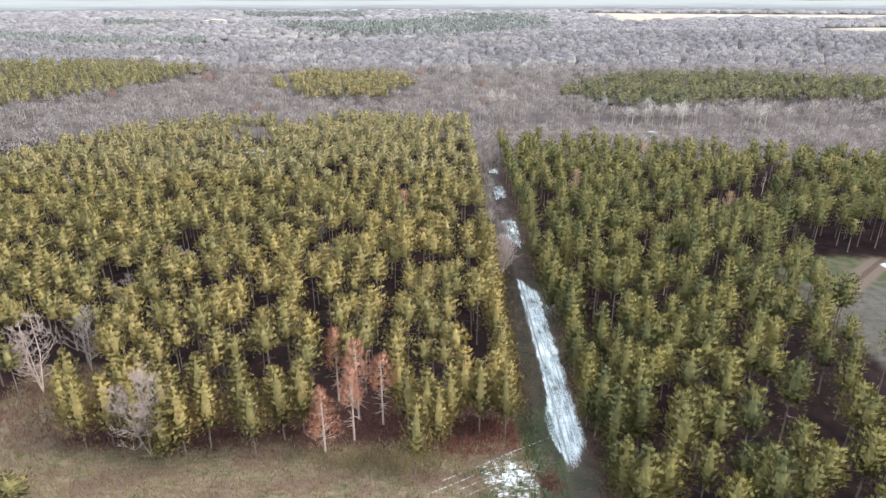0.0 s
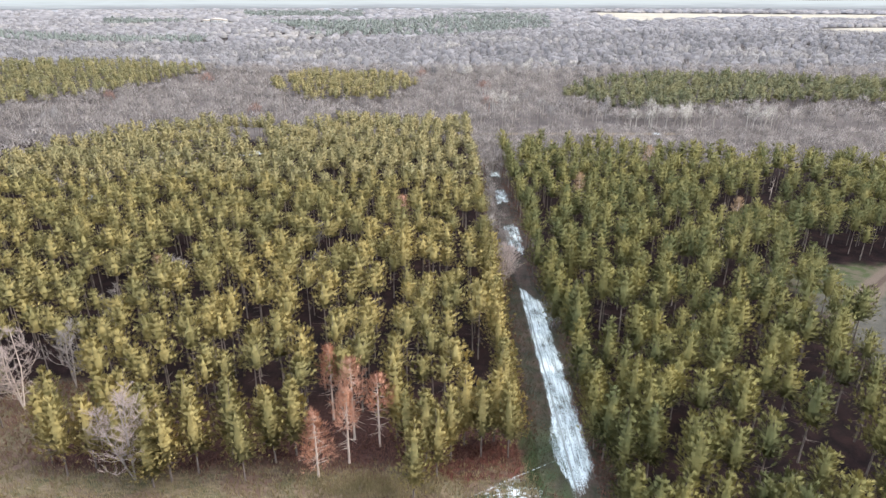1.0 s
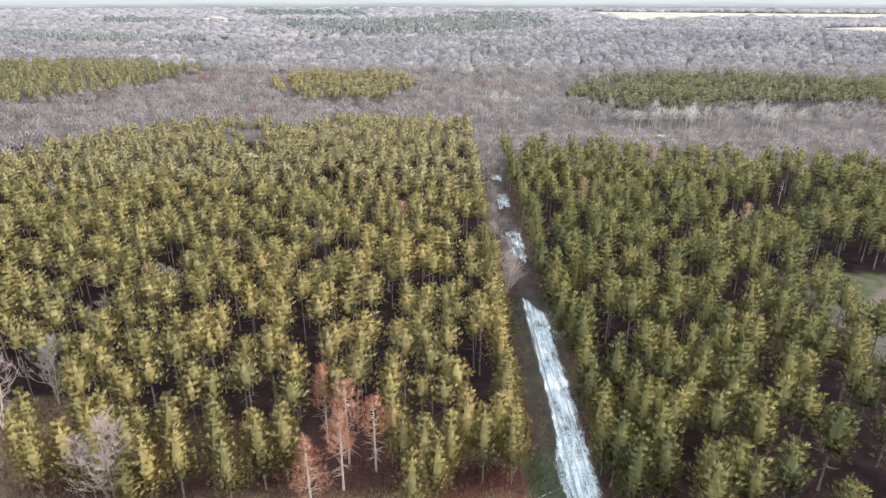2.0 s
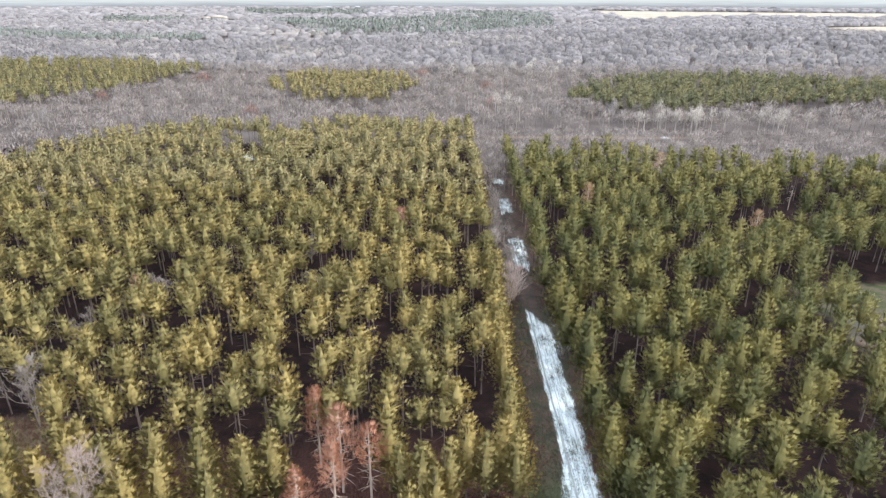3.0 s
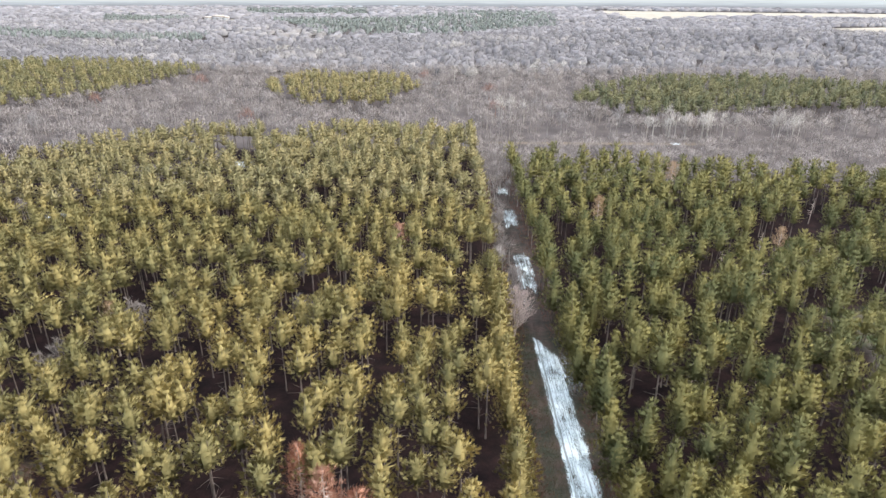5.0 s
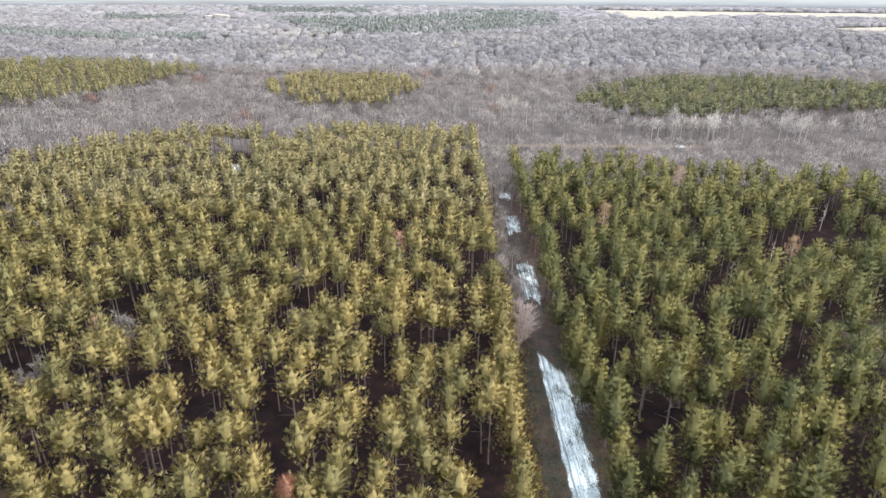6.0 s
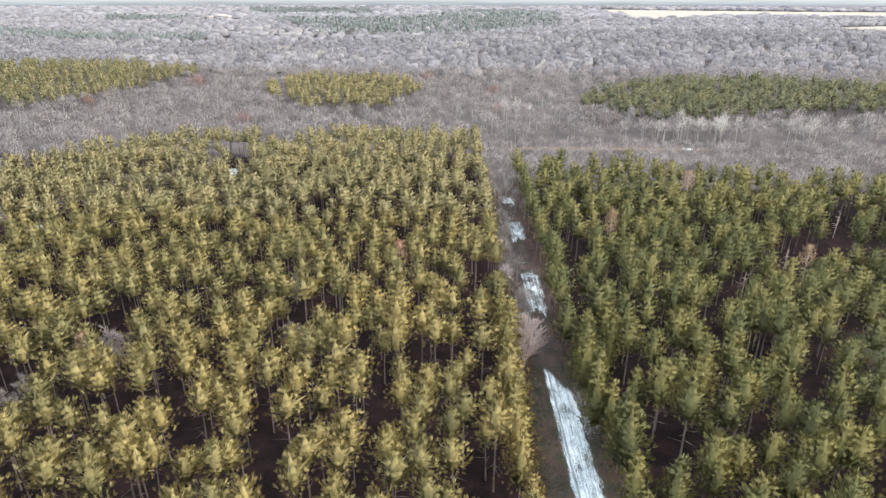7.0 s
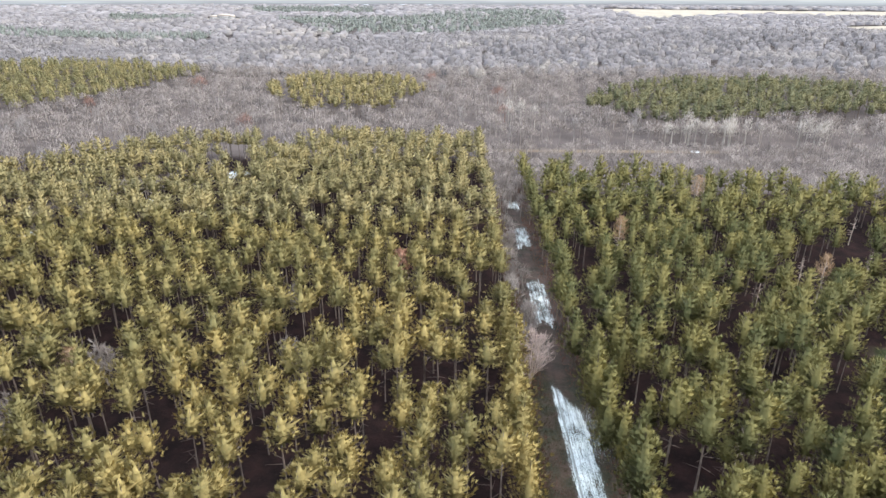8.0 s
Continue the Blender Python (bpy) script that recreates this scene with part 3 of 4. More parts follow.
GREY_LANE = [(-72, 282), (-91, 282), (-105, 236), (-133, 198), (-113, 194), (-86, 234)]
EAST_LANE = [(30, 305), (118, 301), (118, 309), (30, 313)]
SCRUB = [(13, 246), (13, 304), (230, 298), (230, 205), (190, 214), (28, 247)]

# ---------- the ground ----------


def grade(lo, hi, near_lo, near_hi, step, steps_out):
    mid = np.arange(near_lo, near_hi + 0.1, step)
    out = np.geomspace(1, 1 + hi - near_hi, steps_out)[1:] - 1 + near_hi
    back = near_lo - (np.geomspace(1, 1 + near_lo - lo, steps_out)[1:] - 1)
    return np.concatenate([back[::-1], mid, out])


gx, gy = grade(-6000, 6000, -210, 210, 4.0, 40), grade(-1500, 5600, 30, 330, 4.0, 50)
X, Y = np.meshgrid(gx, gy)
ids = np.arange(X.size).reshape(X.shape)
quads = np.stack([ids[:-1, :-1], ids[:-1, 1:], ids[1:, 1:], ids[1:, :-1]], 2).reshape(-1, 4)
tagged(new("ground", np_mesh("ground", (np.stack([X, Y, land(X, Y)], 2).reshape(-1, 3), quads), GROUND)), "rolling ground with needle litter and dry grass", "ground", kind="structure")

tx, ty = np.linspace(13.6, 24.4, 54), np.arange(60, 246, 0.8)
X, Y = np.meshgrid(tx, ty)
rut = -0.07 * (np.exp(-((X - 18.0) / 0.28) ** 2) + np.exp(-((X - 20.25) / 0.28) ** 2))
crown_h = 0.09 * np.clip((X - 13.6) / 1.2, 0, 1) * np.clip((24.4 - X) / 1.2, 0, 1) - 0.03
bumps = 0.02 * np.sin(X * 5.1 + Y * 0.9) * np.sin(Y * 1.7)
ids = np.arange(X.size).reshape(X.shape)
quads = np.stack([ids[:-1, :-1], ids[:-1, 1:], ids[1:, 1:], ids[1:, :-1]], 2).reshape(-1, 4)
tagged(new("road", np_mesh("road", (np.stack([X, Y, land(X, Y) + crown_h + rut + bumps + 0.03], 2).reshape(-1, 3), quads), TRACK)), "rutted forest track with patchy thin snow", "road", kind="structure")


def field_sheet(poly, name, label):
    (cx, cy) = np.mean(poly, 0)
    rings = []
    for s in np.linspace(0, 1, 9):
        for (x0, y0), (x1, y1) in zip(poly, poly[1:] + poly[:1]):
            for u in np.linspace(0, 1, 7)[:-1]:
                rings.append((cx + (x0 + (x1 - x0) * u - cx) * s, cy + (y0 + (y1 - y0) * u - cy) * s))
    m = len(poly) * 6
    p = np.array(rings)
    v = np.column_stack([p, land(p[:, 0], p[:, 1]) + 1.0])
    f = [(i * m + j, i * m + (j + 1) % m, (i + 1) * m + (j + 1) % m, (i + 1) * m + j) for i in range(8) for j in range(m)]
    tagged(new(name, np_mesh(name, (v, np.array(f)), STUBBLE)), label, "field", kind="structure")


field_sheet(FIELDS[0], "field_1", "wide pale stubble field among the woods")
field_sheet(FIELDS[1], "field_3", "mown yard and meadow before the farmhouse")
field_sheet(FIELDS[2], "field_2", "pale harvested field beside the woods")

# ---------- the hazy land at the horizon ----------


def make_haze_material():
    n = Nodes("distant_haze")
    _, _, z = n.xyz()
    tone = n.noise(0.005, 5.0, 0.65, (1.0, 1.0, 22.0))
    # the haze is painted as a glow on this strip, paler upwards
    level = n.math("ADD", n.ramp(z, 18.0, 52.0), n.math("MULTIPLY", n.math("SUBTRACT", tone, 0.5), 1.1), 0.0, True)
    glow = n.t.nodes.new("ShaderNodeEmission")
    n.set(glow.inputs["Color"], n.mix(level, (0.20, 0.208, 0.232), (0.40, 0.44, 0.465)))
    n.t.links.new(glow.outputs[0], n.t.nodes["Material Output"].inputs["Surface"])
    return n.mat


arc = np.radians(np.arange(-66, 66.5, 0.75))
ridge = 60.0 + 2.0 * np.sin(arc * 9) + 1.2 * np.sin(arc * 31 + 1) + 0.6 * np.sin(arc * 83)
foot = np.stack([2720 * np.sin(arc), 2720 * np.cos(arc), 0 * arc + 5], 1)
crest = np.stack([2720 * np.sin(arc), 2720 * np.cos(arc), ridge], 1)
m = len(arc)
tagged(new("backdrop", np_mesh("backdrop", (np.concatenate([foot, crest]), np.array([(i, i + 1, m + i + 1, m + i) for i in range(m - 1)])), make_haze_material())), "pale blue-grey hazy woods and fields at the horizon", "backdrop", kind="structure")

# ---------- plantation pines ----------


def rows_in(poly, dx, dy, jitter, keep, r, holes=()):
    """Planted rows that run north, with uneven spacing and gaps."""
    xs, ys = [p[0] for p in poly], [p[1] for p in poly]
    cols = np.arange(max(xs), min(xs), -dx) if max(xs) < 12 else np.arange(min(xs), max(xs), dx)
    gx, gy = np.meshgrid(cols, np.arange(min(ys), max(ys), dy))
    gy = gy + (np.arange(gx.shape[1]) % 2)[None] * dy * 0.5
    x, y = gx.ravel() + r.normal(0, jitter, gx.size), gy.ravel() + r.normal(0, jitter * 1.2, gx.size)
    ok = inside(poly, x, y) & (r.uniform(0, 1, x.size) < keep)
    for hx, hy, hr in holes:
        ok &= np.hypot(x - hx, y - hy) > hr
    return x[ok], y[ok]


left_x, left_y = rows_in(LEFT_STAND, 4.75, 5.0, 1.05, 0.97, rng, [(-79, 263, 5), (-75, 253, 5), (-71, 244, 4.5), (-14.5, 82, 5.4), (-9, 83, 3.2), (-67, 91, 4), (-82, 268, 4.5), (-27, 136, 2.8), (-10.8, 166.3, 2.8), (-66, 118, 4.0), (-59, 134, 3.8), (-33, 160, 3.0), (-45, 112, 3.4), (-50, 146, 3.4), (-24, 104, 2.8)])
ok = ~inside(GREY_LANE, left_x, left_y) | (rng.uniform(0, 1, len(left_x)) < 0.55)
left_x, left_y = left_x[ok], left_y[ok]
right_x, right_y = rows_in(RIGHT_STAND, 4.9, 5.2, 1.35, 0.98, rng, [(72.2, 222, 2.6), (40.5, 186, 2.6), (55.5, 83, 4.2), (56, 92, 4.0), (39, 76, 3.4), (62, 78, 4.2), (47, 74, 3.8), (70, 85, 4.0), (60, 156, 5), (72, 168, 6), (84, 174, 7), (97, 176, 7), (50, 128, 3.5), (108, 200, 8), (118, 190, 7), (62, 190, 4)])

# the outermost pines along the meadow, one by one: x, y, height
EDGE_PINES = [
    (-51.6, 76.3, 12.3), (-48.6, 78.0, 11.5), (-55.4, 79.0, 12.0), (-46.5, 81.0, 12.8), (-39.0, 74.5, 9.3), (-36.9, 75.4, 11.2),
    (-33.9, 77.1, 11.6), (-26.8, 75.3, 11.8), (-23.6, 79.0, 12.0), (-30.0, 80.0, 12.6), (-3.8, 71.6, 12.4), (-0.8, 76.5, 11.0),
    (1.2, 79.6, 11.6), (5.5, 80.3, 12.2), (9.4, 80.0, 12.0), (-5.2, 80.5, 10.6), (-42.0, 80.5, 11.8), (-67.5, 86.5, 11.0), (-70.0, 82.0, 10.5), (-52.3, 62.4, 7.6), (-21, 80.5, 12.5), (-6.8, 84.5, 12.0), (-2.2, 79.2, 11.5), (3.2, 82.5, 12.5), (7.6, 83.5, 12.5), (-44.3, 77.6, 11.6),
]
pines = [(x, y, h * 1.1, 1, 0) for x, y, h in EDGE_PINES]
for x, y, side in [(*p, 0) for p in zip(left_x, left_y)] + [(*p, 1) for p in zip(right_x, right_y)]:
    edge = (side == 0 and (x > 8 or y < 86)) or (side == 1 and (x < 30 or (x > 70 and y < 152)))
    pines.append((x, y, 12.6 + rng.normal(0, 1.3), int(edge), side))
for y in np.arange(84, 297, 4.9):              # the closed rows on both sides of the track
    pines.append((9.9 + rng.normal(0, 0.5), y + rng.normal(0, 0.9), 12.4 + rng.normal(0, 1.2), 1, 0))
for y in np.arange(44, 248, 4.4):
    pines.append((23.4 - 1.3 * math.exp(-((y - 152) / 14) ** 2) + rng.normal(0, 0.6), y + rng.normal(0, 0.9), 12.2 + rng.normal(0, 1.6), 1, 1))
pines.sort(key=lambda p: math.hypot((p[0] - 2) * 0.9, p[1] - 92))
NEAR = 300

protos = {}
for side, needles in ((0, NEEDLE_OLIVE), (1, NEEDLE_GREEN)):
    for edge in (0, 1):
        for k in range(4):
            base = ((0.60, 0.22), (0.48, 0.20))[side][edge] + 0.025 * k
            text = (("tall yellow-green plantation pine with a high crown", "yellow-green pine at the stand edge, foliage low"), ("tall dark green plantation pine with a high crown", "dark green pine beside the track, foliage low"))[side][edge]
            protos[side, edge, k] = (12.6, text, needles, base)
made_pines = {}
for x, y, h, edge, side in pines[:NEAR]:
    k = int(rng.integers(0, 4))
    if (side, edge, k) not in made_pines:
        hh, text, needles, base = protos[side, edge, k]
        made_pines[side, edge, k] = make_pine(needles, hh, (3.55, (3.9, 3.5)[side])[edge] + 0.05 * side, base, text, 100 + side * 20 + edge * 8 + k)
        ob = made_pines[side, edge, k]
    else:
        ob = copy_thing(made_pines[side, edge, k], Matrix())
    w = rng.uniform(0.82, 1.15)
    s = h / 12.6
    ob.matrix_basis = Matrix.LocRotScale((x, y, land(x, y) - 0.05), Euler((rng.normal(0, 0.02), rng.normal(0, 0.02), rng.uniform(0, 6.28))), (w * (0.6 + 0.4 * s), w * (0.6 + 0.4 * s), s))


def pine_woods(name, label, chosen, needles, lod, r):
    """The pines past the nearest ones: crowns and stems, each joined."""
    h0, dense = 12.6, int(needles is NEEDLE_GREEN)
    crowns, trunks = [], []
    for k in range(5):
        if lod == 0:
            crowns.append(pine_crown(r, h0, 3.55 + 0.1 * dense, 0.63 - 0.1 * dense, 5 + dense, 6.2, 6, 0.40, 0.072, 2, 0.3, 0.55, 0.3, 0.8))
        elif lod == 1:
            crowns.append(pine_crown(r, h0, 3.5 + 0.1 * dense, 0.63 - 0.07 * dense, 5, 5.4, 4, 0.5, 0.12, 1, 0.28, 0.5, 0.35, 1.0))
        else:
            crowns.append(pine_crown(r, h0, 3.9, 0.55, 4, 5.4, 2, 0.62, 0.2, 1, 0.25, 0.6, 0.4, 1.0))
        trunks.append(tube([(0, 0, 0), (0.05, 0.03, h0 * 0.7)], (0.17, 0.09), 4 if lod == 0 else 3))
    p = np.array([(x, y, land(x, y) - 0.05) for x, y, h in chosen])
    tall, wide = np.array([h for _, _, h in chosen]) / h0, r.uniform(0.8, 1.15, len(chosen))
    seed = int(r.integers(1 << 30))
    stuff(name, [scatter(np.random.default_rng(seed), crowns, p, tall, wide)], needles, label, "trees")
    stuff(name + "_stems", [scatter(np.random.default_rng(seed), trunks, p, tall, wide)], BARK, "straight bare stems below " + label, "trunks")


rest = pines[NEAR:]
for side, needles, name, label in ((0, NEEDLE_OLIVE, "olive_pine_woods", "dense yellow-green pine plantation in rows"), (1, NEEDLE_GREEN, "green_pine_woods", "dark green pine plantation with small gaps")):
    near = [p[:3] for p in rest if p[4] == side and p[1] < 190]
    back = [p[:3] for p in rest if p[4] == side and p[1] >= 190]
    pine_woods(name, label, near, needles, 0, rng)
    pine_woods(name + "_beyond", label, back, NEEDLE_GREEN if side else NEEDLE_BEYOND, 1, rng)
for poly, needles, name, label in ((BLOCK_WEST, NEEDLE_BLOCK, "west_pine_block", "yellow-green block of pines amid bare woods"), (BLOCK_MID, NEEDLE_BLOCK, "middle_pine_block", "small olive block of pines amid bare woods"), (BLOCK_EAST, NEEDLE_EAST, "east_pine_block", "dark green block of pines amid bare woods")):
    x, y = rows_in(poly, 6.5, 6.9, 1.7, 0.96, rng)
    stay = np.sin(x * 0.09 + 1.7 * np.sin(y * 0.06)) * np.sin(y * 0.11 + x * 0.03) + rng.normal(0, 0.25, len(x)) > -1.15
    x, y = x[stay], y[stay]
    pine_woods(name, label, [(a, b, 13 + rng.normal(0, 1)) for a, b in zip(x, y)], needles, 2, rng)

# ---------- dead and leafless trees near the meadow and the track ----------
for k, (x, y, h, rad, base) in enumerate([(-17.0, 76.2, 11.8, 3.0, 0.22), (-13.2, 79.0, 13.3, 2.3, 0.5), (-13.1, 83.9, 14.8, 2.9, 0.48), (-9.2, 82.5, 13.0, 2.6, 0.55), (-17.0, 88.6, 14.0, 2.4, 0.45)]):
    ob = make_dead_pine(h, rad * 1.08, base, 300 + k, "dead pine with rust-red needles and a bleached trunk")
    ob.location = (x, y, land(x, y) - 0.05)
for k, (x, y, h, rad) in enumerate([(-10.8, 166.3, 12.8, 2.3), (72.2, 222, 13.8, 2.6), (40.5, 186, 13.6, 2.2), (-60, 128, 11.5, 1.6), (80, 168, 12, 1.8)]):
    ob = make_dead_pine(h, rad * 1.35, 0.55, 320 + k, "single dying pine with fading orange-brown needles", NEEDLE_DYING if k else NEEDLE_DEAD)
    ob.location = (x, y, land(x, y) - 0.05)
for k, (x, y, h, sp, pale) in enumerate([(-42.0, 75.6, 15.0, 0.45, 2), (-67, 91, 14, 0.5, 1), (-62, 97, 14, 0.5, 0), (13.6, 135.5, 13.5, 0.45, 1), (-27, 136, 9.5, 0.5, 0), (-33, 160, 8.0, 0.5, 0), (14.5, 150, 9, 0.55, 0), (13.5, 171, 8, 0.55, 0), (14.0, 190, 8.5, 0.55, 0), (-66, 118, 9, 0.55, 0), (-59, 134, 9, 0.55, 0)]):
    ob = make_bare_tree(h, sp, 361 + k, "leafless pale grey tree standing among the pines", BARK_PALE if pale == 1 else BARK_GREY, TWIG_PINK if pale else TWIG)
    ob.location = (x, y, land(x, y) - 0.05)
    ob.rotation_euler = (0, 0, k * 1.3)



def make_snag(h, seed):
    r = np.random.default_rng(seed)
    ob = tagged(new("dead_snag"), "bleached dead snag with broken bare limbs", "tree", "dead snags")
    part("trunk", join([pine_trunk(r, h, 0.11)] + snags(r, h, 0.3, 0.95, 34, 1.7)), BARK_PALE, ob)
    return ob


for k, (x, y, h) in enumerate([(66, 166, 9.5), (73, 160, 8), (80, 176, 10), (90, 170, 9), (98, 180, 10), (57, 152, 8.5), (107, 202, 10.5), (49, 127, 9), (40.5, 116, 10.5), (116, 192, 9)]):
    make_snag(h * 0.8, 400 + k).location = (x, y, land(x, y) - 0.05)

# ---------- leafless woods ----------
PINE_POLYS = [LEFT_STAND, RIGHT_STAND, BLOCK_WEST, BLOCK_MID, BLOCK_EAST, EAST_LANE, SCRUB] + FIELDS


def free_ground(x, y, skip=()):
    ok = np.ones(len(x), bool)
    for poly in PINE_POLYS:
        if poly not in skip:
            ok &= ~inside(poly, x, y)
    for poly in FAR_PINES:
        ok &= ~inside(poly, x, y) | (np.sin(x * 0.031 + y * 0.013) * np.sin(y * 0.017) + 0.7 * np.sin(x * 0.53 + y * 0.71) > 0.25)
    return ok & ~((x > 12) & (x < 24.5) & (y < 246))


def wood_band(y0, y1, step, r):
    """Scattered places in the wedge of land ahead, between two distances."""
    ys = np.arange(y0, y1, step)
    pts = [np.column_stack([np.arange(-0.86 * y - 40, 0.86 * y + 40, step), np.full(len(np.arange(-0.86 * y - 40, 0.86 * y + 40, step)), y)]) for y in ys]
    p = np.concatenate(pts) + r.normal(0, step * 0.32, (sum(map(len, pts)), 2))
    return p[free_ground(p[:, 0], p[:, 1])]


def woods(name, label, p, material, n, radius, length, width, r, h0=12.0, core=0.0):
    kinds = [woods_crown(r, h0, radius, n, length, width, core) for _ in range(7)]
    places = np.column_stack([p, land(p[:, 0], p[:, 1])])
    stuff(name, [scatter(r, kinds, places, r.uniform(0.75, 1.15, len(p)), r.uniform(0.8, 1.4, len(p)))], material, label, "woods")


band = wood_band(232, 560, 9.8, rng)
odd = rng.uniform(0, 1, len(band))
woods("leafless_woods", "grey-brown leafless broadleaf woods", band[odd > 0.045], TWIG, 185, 4.7, 1.2, 0.09, rng)
sx, sy = rows_in(SCRUB, 5.4, 5.4, 1.6, 0.9, rng)
woods("grey_scrub", "low grey leafless scrub behind the pines", np.column_stack([sx, sy]), TWIG, 120, 3.1, 1.1, 0.06, rng, 7.5)
woods("russet_woods", "leafless trees with some russet leaves", band[odd < 0.010], TWIG_RED, 220, 4.4, 2.0, 0.085, rng)
woods("pale_woods", "pale-barked leafless trees among darker woods", band[(odd >= 0.010) & (odd <= 0.045)], TWIG_PALE, 150, 3.2, 2.6, 0.06, rng, 13.0)
for name, label, y0, y1, step, n, radius, length, width, h0, core in (
    ("middle", "in the middle distance", 560, 1000, 12.5, 30, 6.8, 1.9, 0.21, 13.0, 0.55),
    ("distant", "far off", 1000, 1700, 20.0, 20, 10.5, 2.6, 0.34, 13.0, 0.66),
    ("farthest", "near the horizon", 1700, 2640, 38.0, 12, 20.0, 3.4, 0.8, 14.0, 0.8),
):
    band = wood_band(y0, y1, step, rng)
    drift = np.sin(band[:, 0] / (step * 7) + 1) * np.sin(band[:, 1] / (step * 5)) + np.sin(band[:, 0] / (step * 3.1) + band[:, 1] / (step * 2.3)) * 0.6 + rng.normal(0, 0.45, len(band))
    woods(name + "_leafless_woods", "grey leafless broadleaf woods " + label, band[drift < 1.0], TWIG_HAZED, n, radius, length, width, rng, h0, core)
    woods(name + "_pale_woods", "paler stands of leafless birch and aspen " + label, band[drift >= 1.0], TWIG_PALE, n, radius, length, width, rng, h0, core)
pale_at = []
for cx, cy, sx, sy, n in ((-185, 787, 14, 8, 16), (-200, 740, 10, 6, 8), (19, 516, 8, 6, 7), (116, 319, 14, 3, 14), (30, 360, 6, 4, 5), (160, 316, 16, 4, 8), (-130, 700, 14, 10, 8), (5, 760, 14, 12, 10), (70, 560, 12, 6, 6), (100, 590, 16, 6, 7)):
    pale_at += [(cx + rng.normal(0, sx * 0.7), cy + rng.normal(0, sy * 0.7)) for _ in range(n)]
woods("birch_groups", "groups of pale birches standing out of the woods", np.array(pale_at), TWIG_BIRCH, 150, 2.7, 2.2, 0.05, rng, 13.5)
lane_pts = np.array([(-84 - 40 * u + rng.normal(0, 3), 262 - 60 * u + rng.normal(0, 4)) for u in np.linspace(0, 1, 44)] + [(14 + rng.normal(0, 0.9), y) for y in np.arange(140, 250, 6.5)] + [(21 + rng.normal(0, 3), y) for y in np.arange(216, 262, 3.0)] + [(-66 + rng.normal(0, 4), 281 + rng.normal(0, 5)) for _ in range(12)])
woods("grey_saplings", "grey leafless saplings along lanes in the pines", lane_pts, TWIG, 150, 2.0, 1.4, 0.03, rng, 8.5)
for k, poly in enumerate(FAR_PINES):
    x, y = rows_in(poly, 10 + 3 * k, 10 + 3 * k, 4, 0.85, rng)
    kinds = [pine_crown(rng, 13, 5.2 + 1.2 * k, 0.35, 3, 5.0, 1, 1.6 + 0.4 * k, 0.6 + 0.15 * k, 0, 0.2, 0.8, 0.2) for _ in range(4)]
    stuff("far_pine_woods", [scatter(rng, kinds, np.column_stack([x, y, land(x, y)]), rng.uniform(0.8, 1.2, len(x)), rng.uniform(0.8, 1.2, len(x)))], NEEDLE_HAZED, "dark belt of distant pine woods", "woods")

# ---------- low growth ----------


def low_growth(name, label, p, material, k, length, width, spread, r):
    c = np.column_stack([p, land(p[:, 0], p[:, 1])])
    stuff(name, [blades(r, c, np.tile((0.0, 0.0, 1.0), (len(c), 1)), length, width, k, spread, 0.3)], material, label, "plants")


p = np.column_stack([rng.uniform(-75, 13, 14000), rng.uniform(58, 80, 14000)])
p = np.concatenate([p, np.column_stack([rng.normal(-9, 5, 3000), rng.normal(74.5, 1.6, 3000)]), np.column_stack([rng.uniform(-74, -56, 1500), rng.uniform(76, 98, 1500)])])
low_growth("meadow_grass", "dry straw-coloured meadow grass", p[(p[:, 1] < 78 + rng.normal(0, 1.5, len(p))) | (p[:, 0] < -56)], STRAW, 3, 0.75, 0.04, 0.35, rng)
p = np.concatenate([np.column_stack([rng.uniform(-20, 11, 1500), rng.normal(80.5, 2.8, 1500)]), np.column_stack([rng.uniform(-72, -56, 1500), rng.uniform(79, 99, 1500)]), np.column_stack([rng.normal(14.6, 0.9, 260), rng.normal(70, 1.3, 260)]), np.column_stack([rng.uniform(20.8, 24, 900), rng.uniform(60, 100, 900)]), np.column_stack([rng.uniform(-56, -20, 700), rng.normal(79, 2, 700)])])
low_growth("bramble_undergrowth", "reddish-brown bramble undergrowth at the stand edge", p, BRAMBLE, 5, 0.9, 0.028, 0.5, rng)
p = np.concatenate([np.column_stack([rng.normal(13.4, 0.9, 1600), rng.uniform(84, 250, 1600)]), np.column_stack([rng.normal(23.6, 0.8, 700), rng.uniform(100, 250, 700)]), np.column_stack([rng.uniform(12, 16, 1500), rng.uniform(132, 250, 1500)]), np.column_stack([rng.uniform(20.5, 24, 900), rng.uniform(134, 250, 900)])])
low_growth("verge_brush", "dry grey-brown brush on the track verge", p, BRAMBLE, 5, 0.9, 0.028, 0.5, rng)

p = np.concatenate([np.column_stack([rng.uniform(11.8, 16.9, 7500), rng.uniform(62, 146, 7500)]), np.column_stack([rng.uniform(21.8, 26.0, 3600), rng.uniform(58, 146, 3600)])])
low_growth("verge_grass", "short dull green and brown grass on the verge", p, VERGE_GRASS, 3, 0.45, 0.03, 0.5, rng)

# ---------- buildings far off ----------


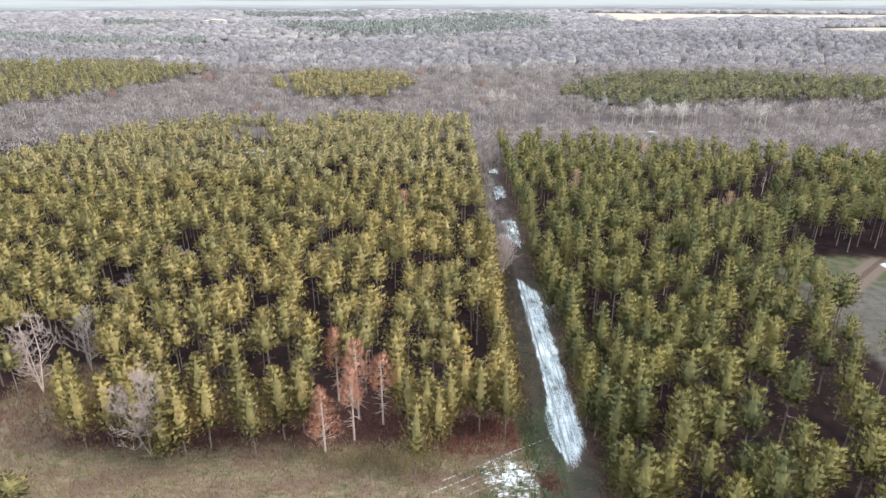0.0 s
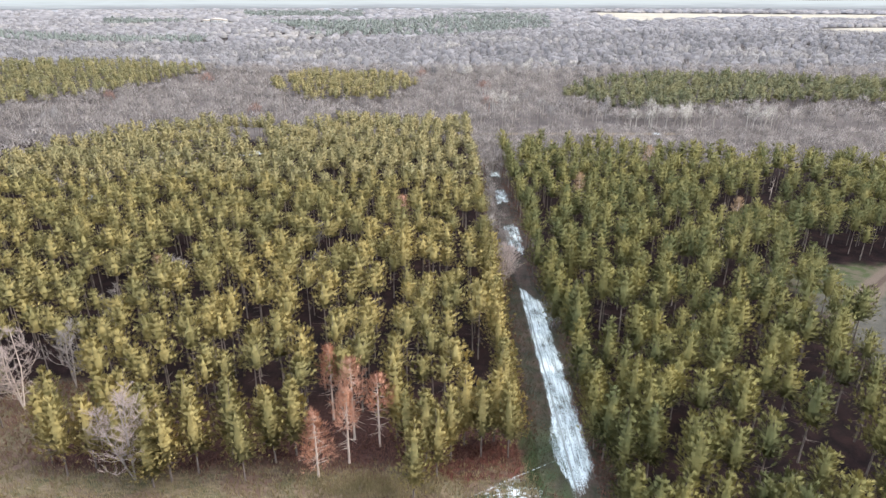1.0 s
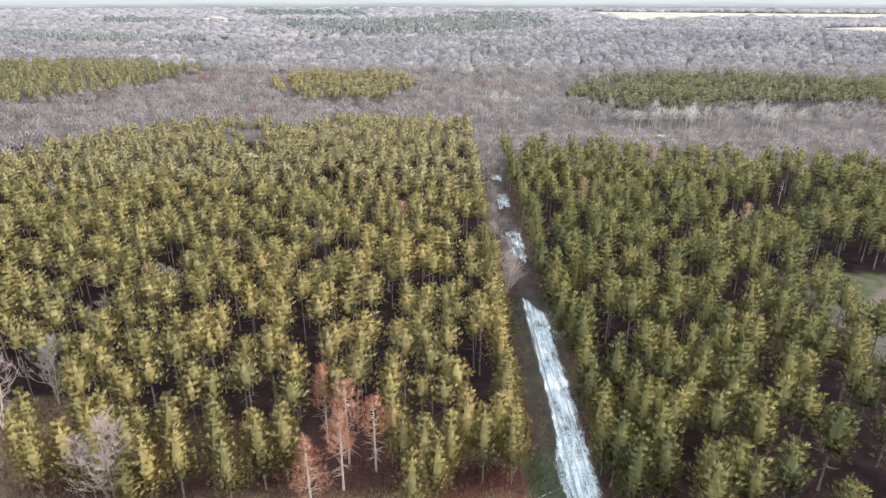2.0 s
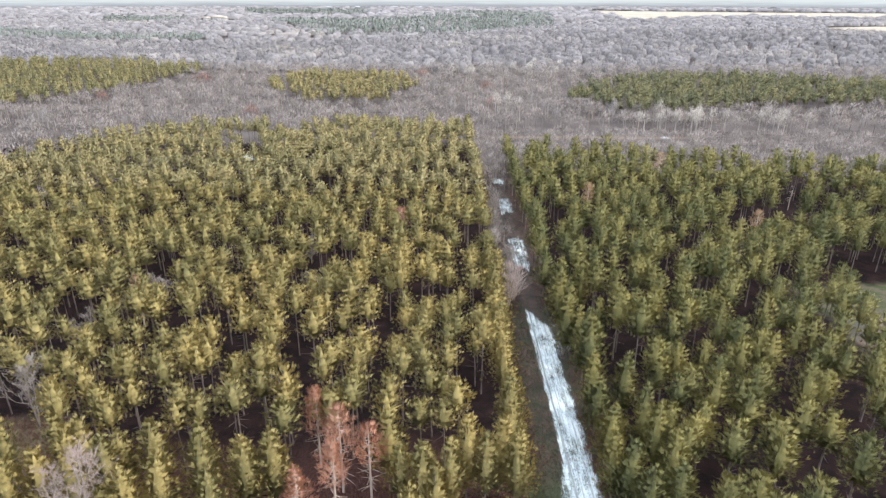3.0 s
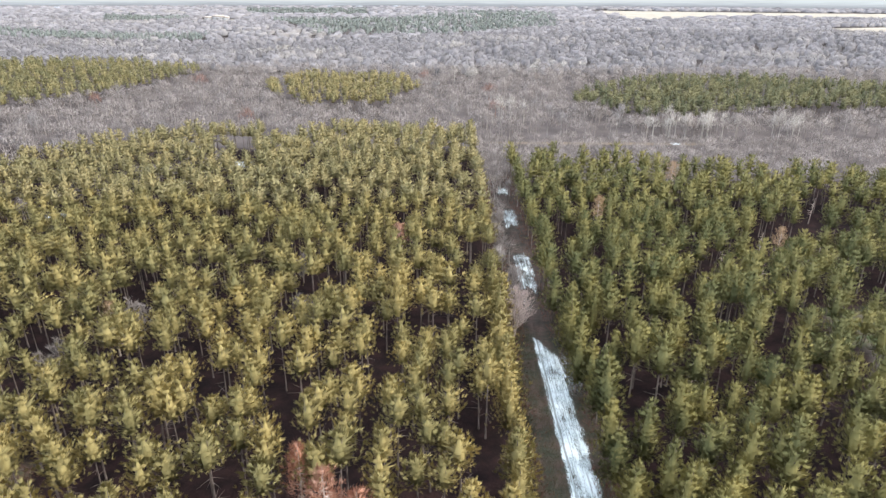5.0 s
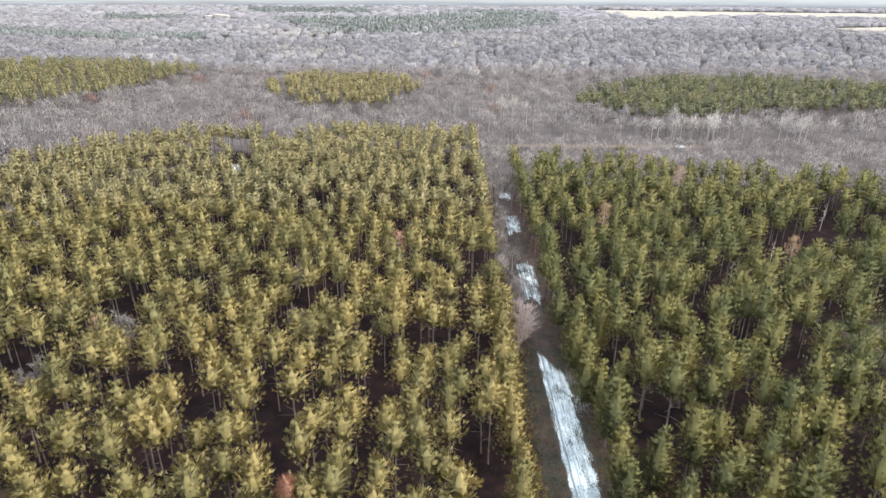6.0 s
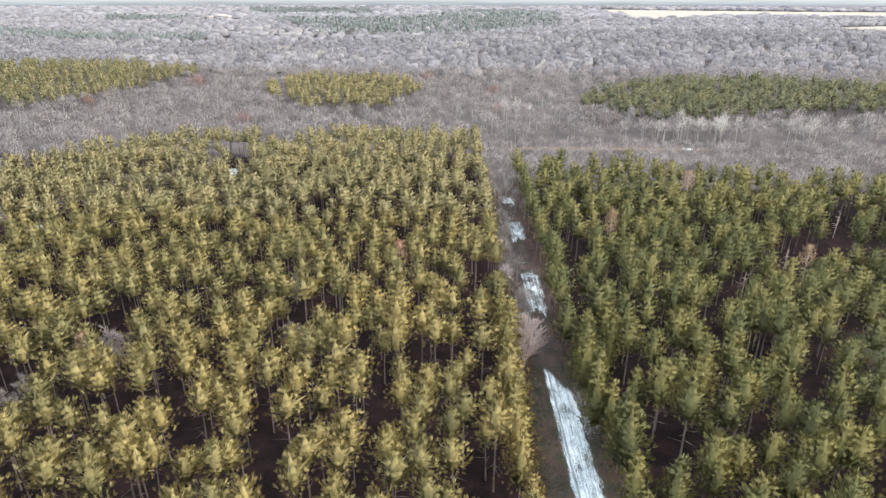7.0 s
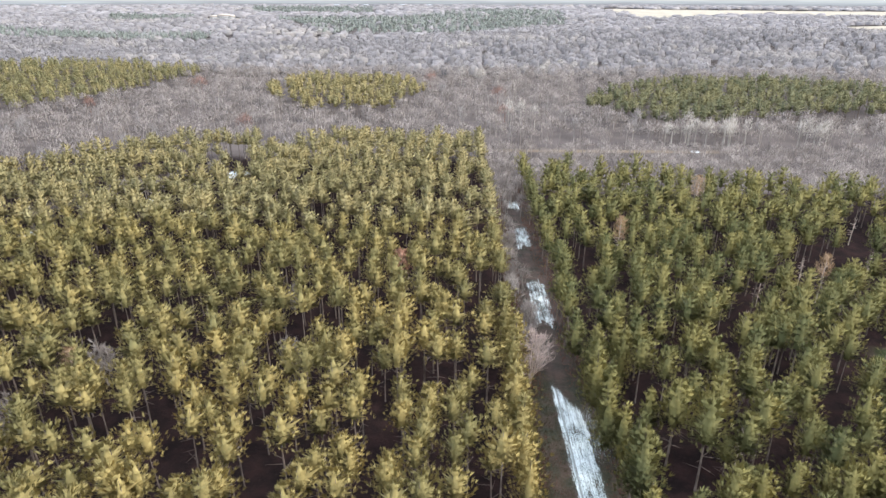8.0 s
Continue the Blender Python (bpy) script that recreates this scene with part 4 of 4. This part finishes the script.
def box(x0, x1, y0, y1, z0, z1):
    v = np.array([(x, y, z) for z in (z0, z1) for x, y in ((x0, y0), (x1, y0), (x1, y1), (x0, y1))], float)
    f = np.array([(0, 1, 5), (0, 5, 4), (1, 2, 6), (1, 6, 5), (2, 3, 7), (2, 7, 6), (3, 0, 4), (3, 4, 7), (4, 5, 6), (4, 6, 7)])
    return v, f


def gable(x0, x1, y0, y1, z, rise, over=0.5):
    m = (y0 + y1) / 2
    x0, x1, y0, y1 = x0 - over, x1 + over, y0 - over, y1 + over
    v = np.array([(x0, y0, z), (x1, y0, z), (x1, y1, z), (x0, y1, z), (x0, m, z + rise), (x1, m, z + rise)], float)
    return v, np.array([(0, 1, 5), (0, 5, 4), (2, 3, 4), (2, 4, 5), (0, 4, 3), (1, 2, 5), (0, 3, 2), (0, 2, 1)])


def building(name, x, y, length, depth, height, rise, roof, label, category, turn=0.0, windows=0, wings=()):
    ob = tagged(new(name), label, category)
    part("wall", box(-length / 2, length / 2, -depth / 2, depth / 2, -2, height), WALL_WHITE, ob)
    part("roof", gable(-length / 2, length / 2, -depth / 2, depth / 2, height, rise), roof, ob)
    for a, b, c, d, hh in wings:
        part("wall", box(a, b, c, d, -2, hh), WALL_WHITE, ob)
        part("roof", gable(a, b, c, d, hh, rise * 0.8), roof, ob)
    for i in range(windows):
        wx = -length / 2 + length * (i + 0.5) / windows
        part("window", box(wx - 0.7, wx + 0.7, -depth / 2 - 0.06, -depth / 2 + 0.05, height * 0.4, height * 0.75), GLASS_DARK, ob)
    ob.location, ob.rotation_euler = (x, y, land(x, y)), (0, 0, turn)
    return ob


hx, hy = far(-630, 1812)
building("farmhouse", hx, hy, 26, 12, 8, 5, ROOF_TAN, "large white farmhouse with a pale roof in a clearing", "house", 0.15, 5, [(-34, -18, -4, 7, 6), (14, 26, -9, 3, 6)])
for k, (x, y, length, high) in enumerate([(-1600, 2700, 34, 14), (-1480, 2720, 26, 13), (-1350, 2700, 46, 14), (-560, 3150, 40, 17), (-430, 3180, 34, 17), (-250, 3150, 50, 18), (-130, 3200, 30, 17), (1960, 2900, 28, 14)]):
    x, y = x * 2580 / math.hypot(x, y), y * 2580 / math.hypot(x, y)
    building("shed", x, y, length * 0.6, 14, high * 0.55, 3, ROOF_GREY, "long white shed with a grey metal roof far off", "building", 0.1 * (k % 3), 0)
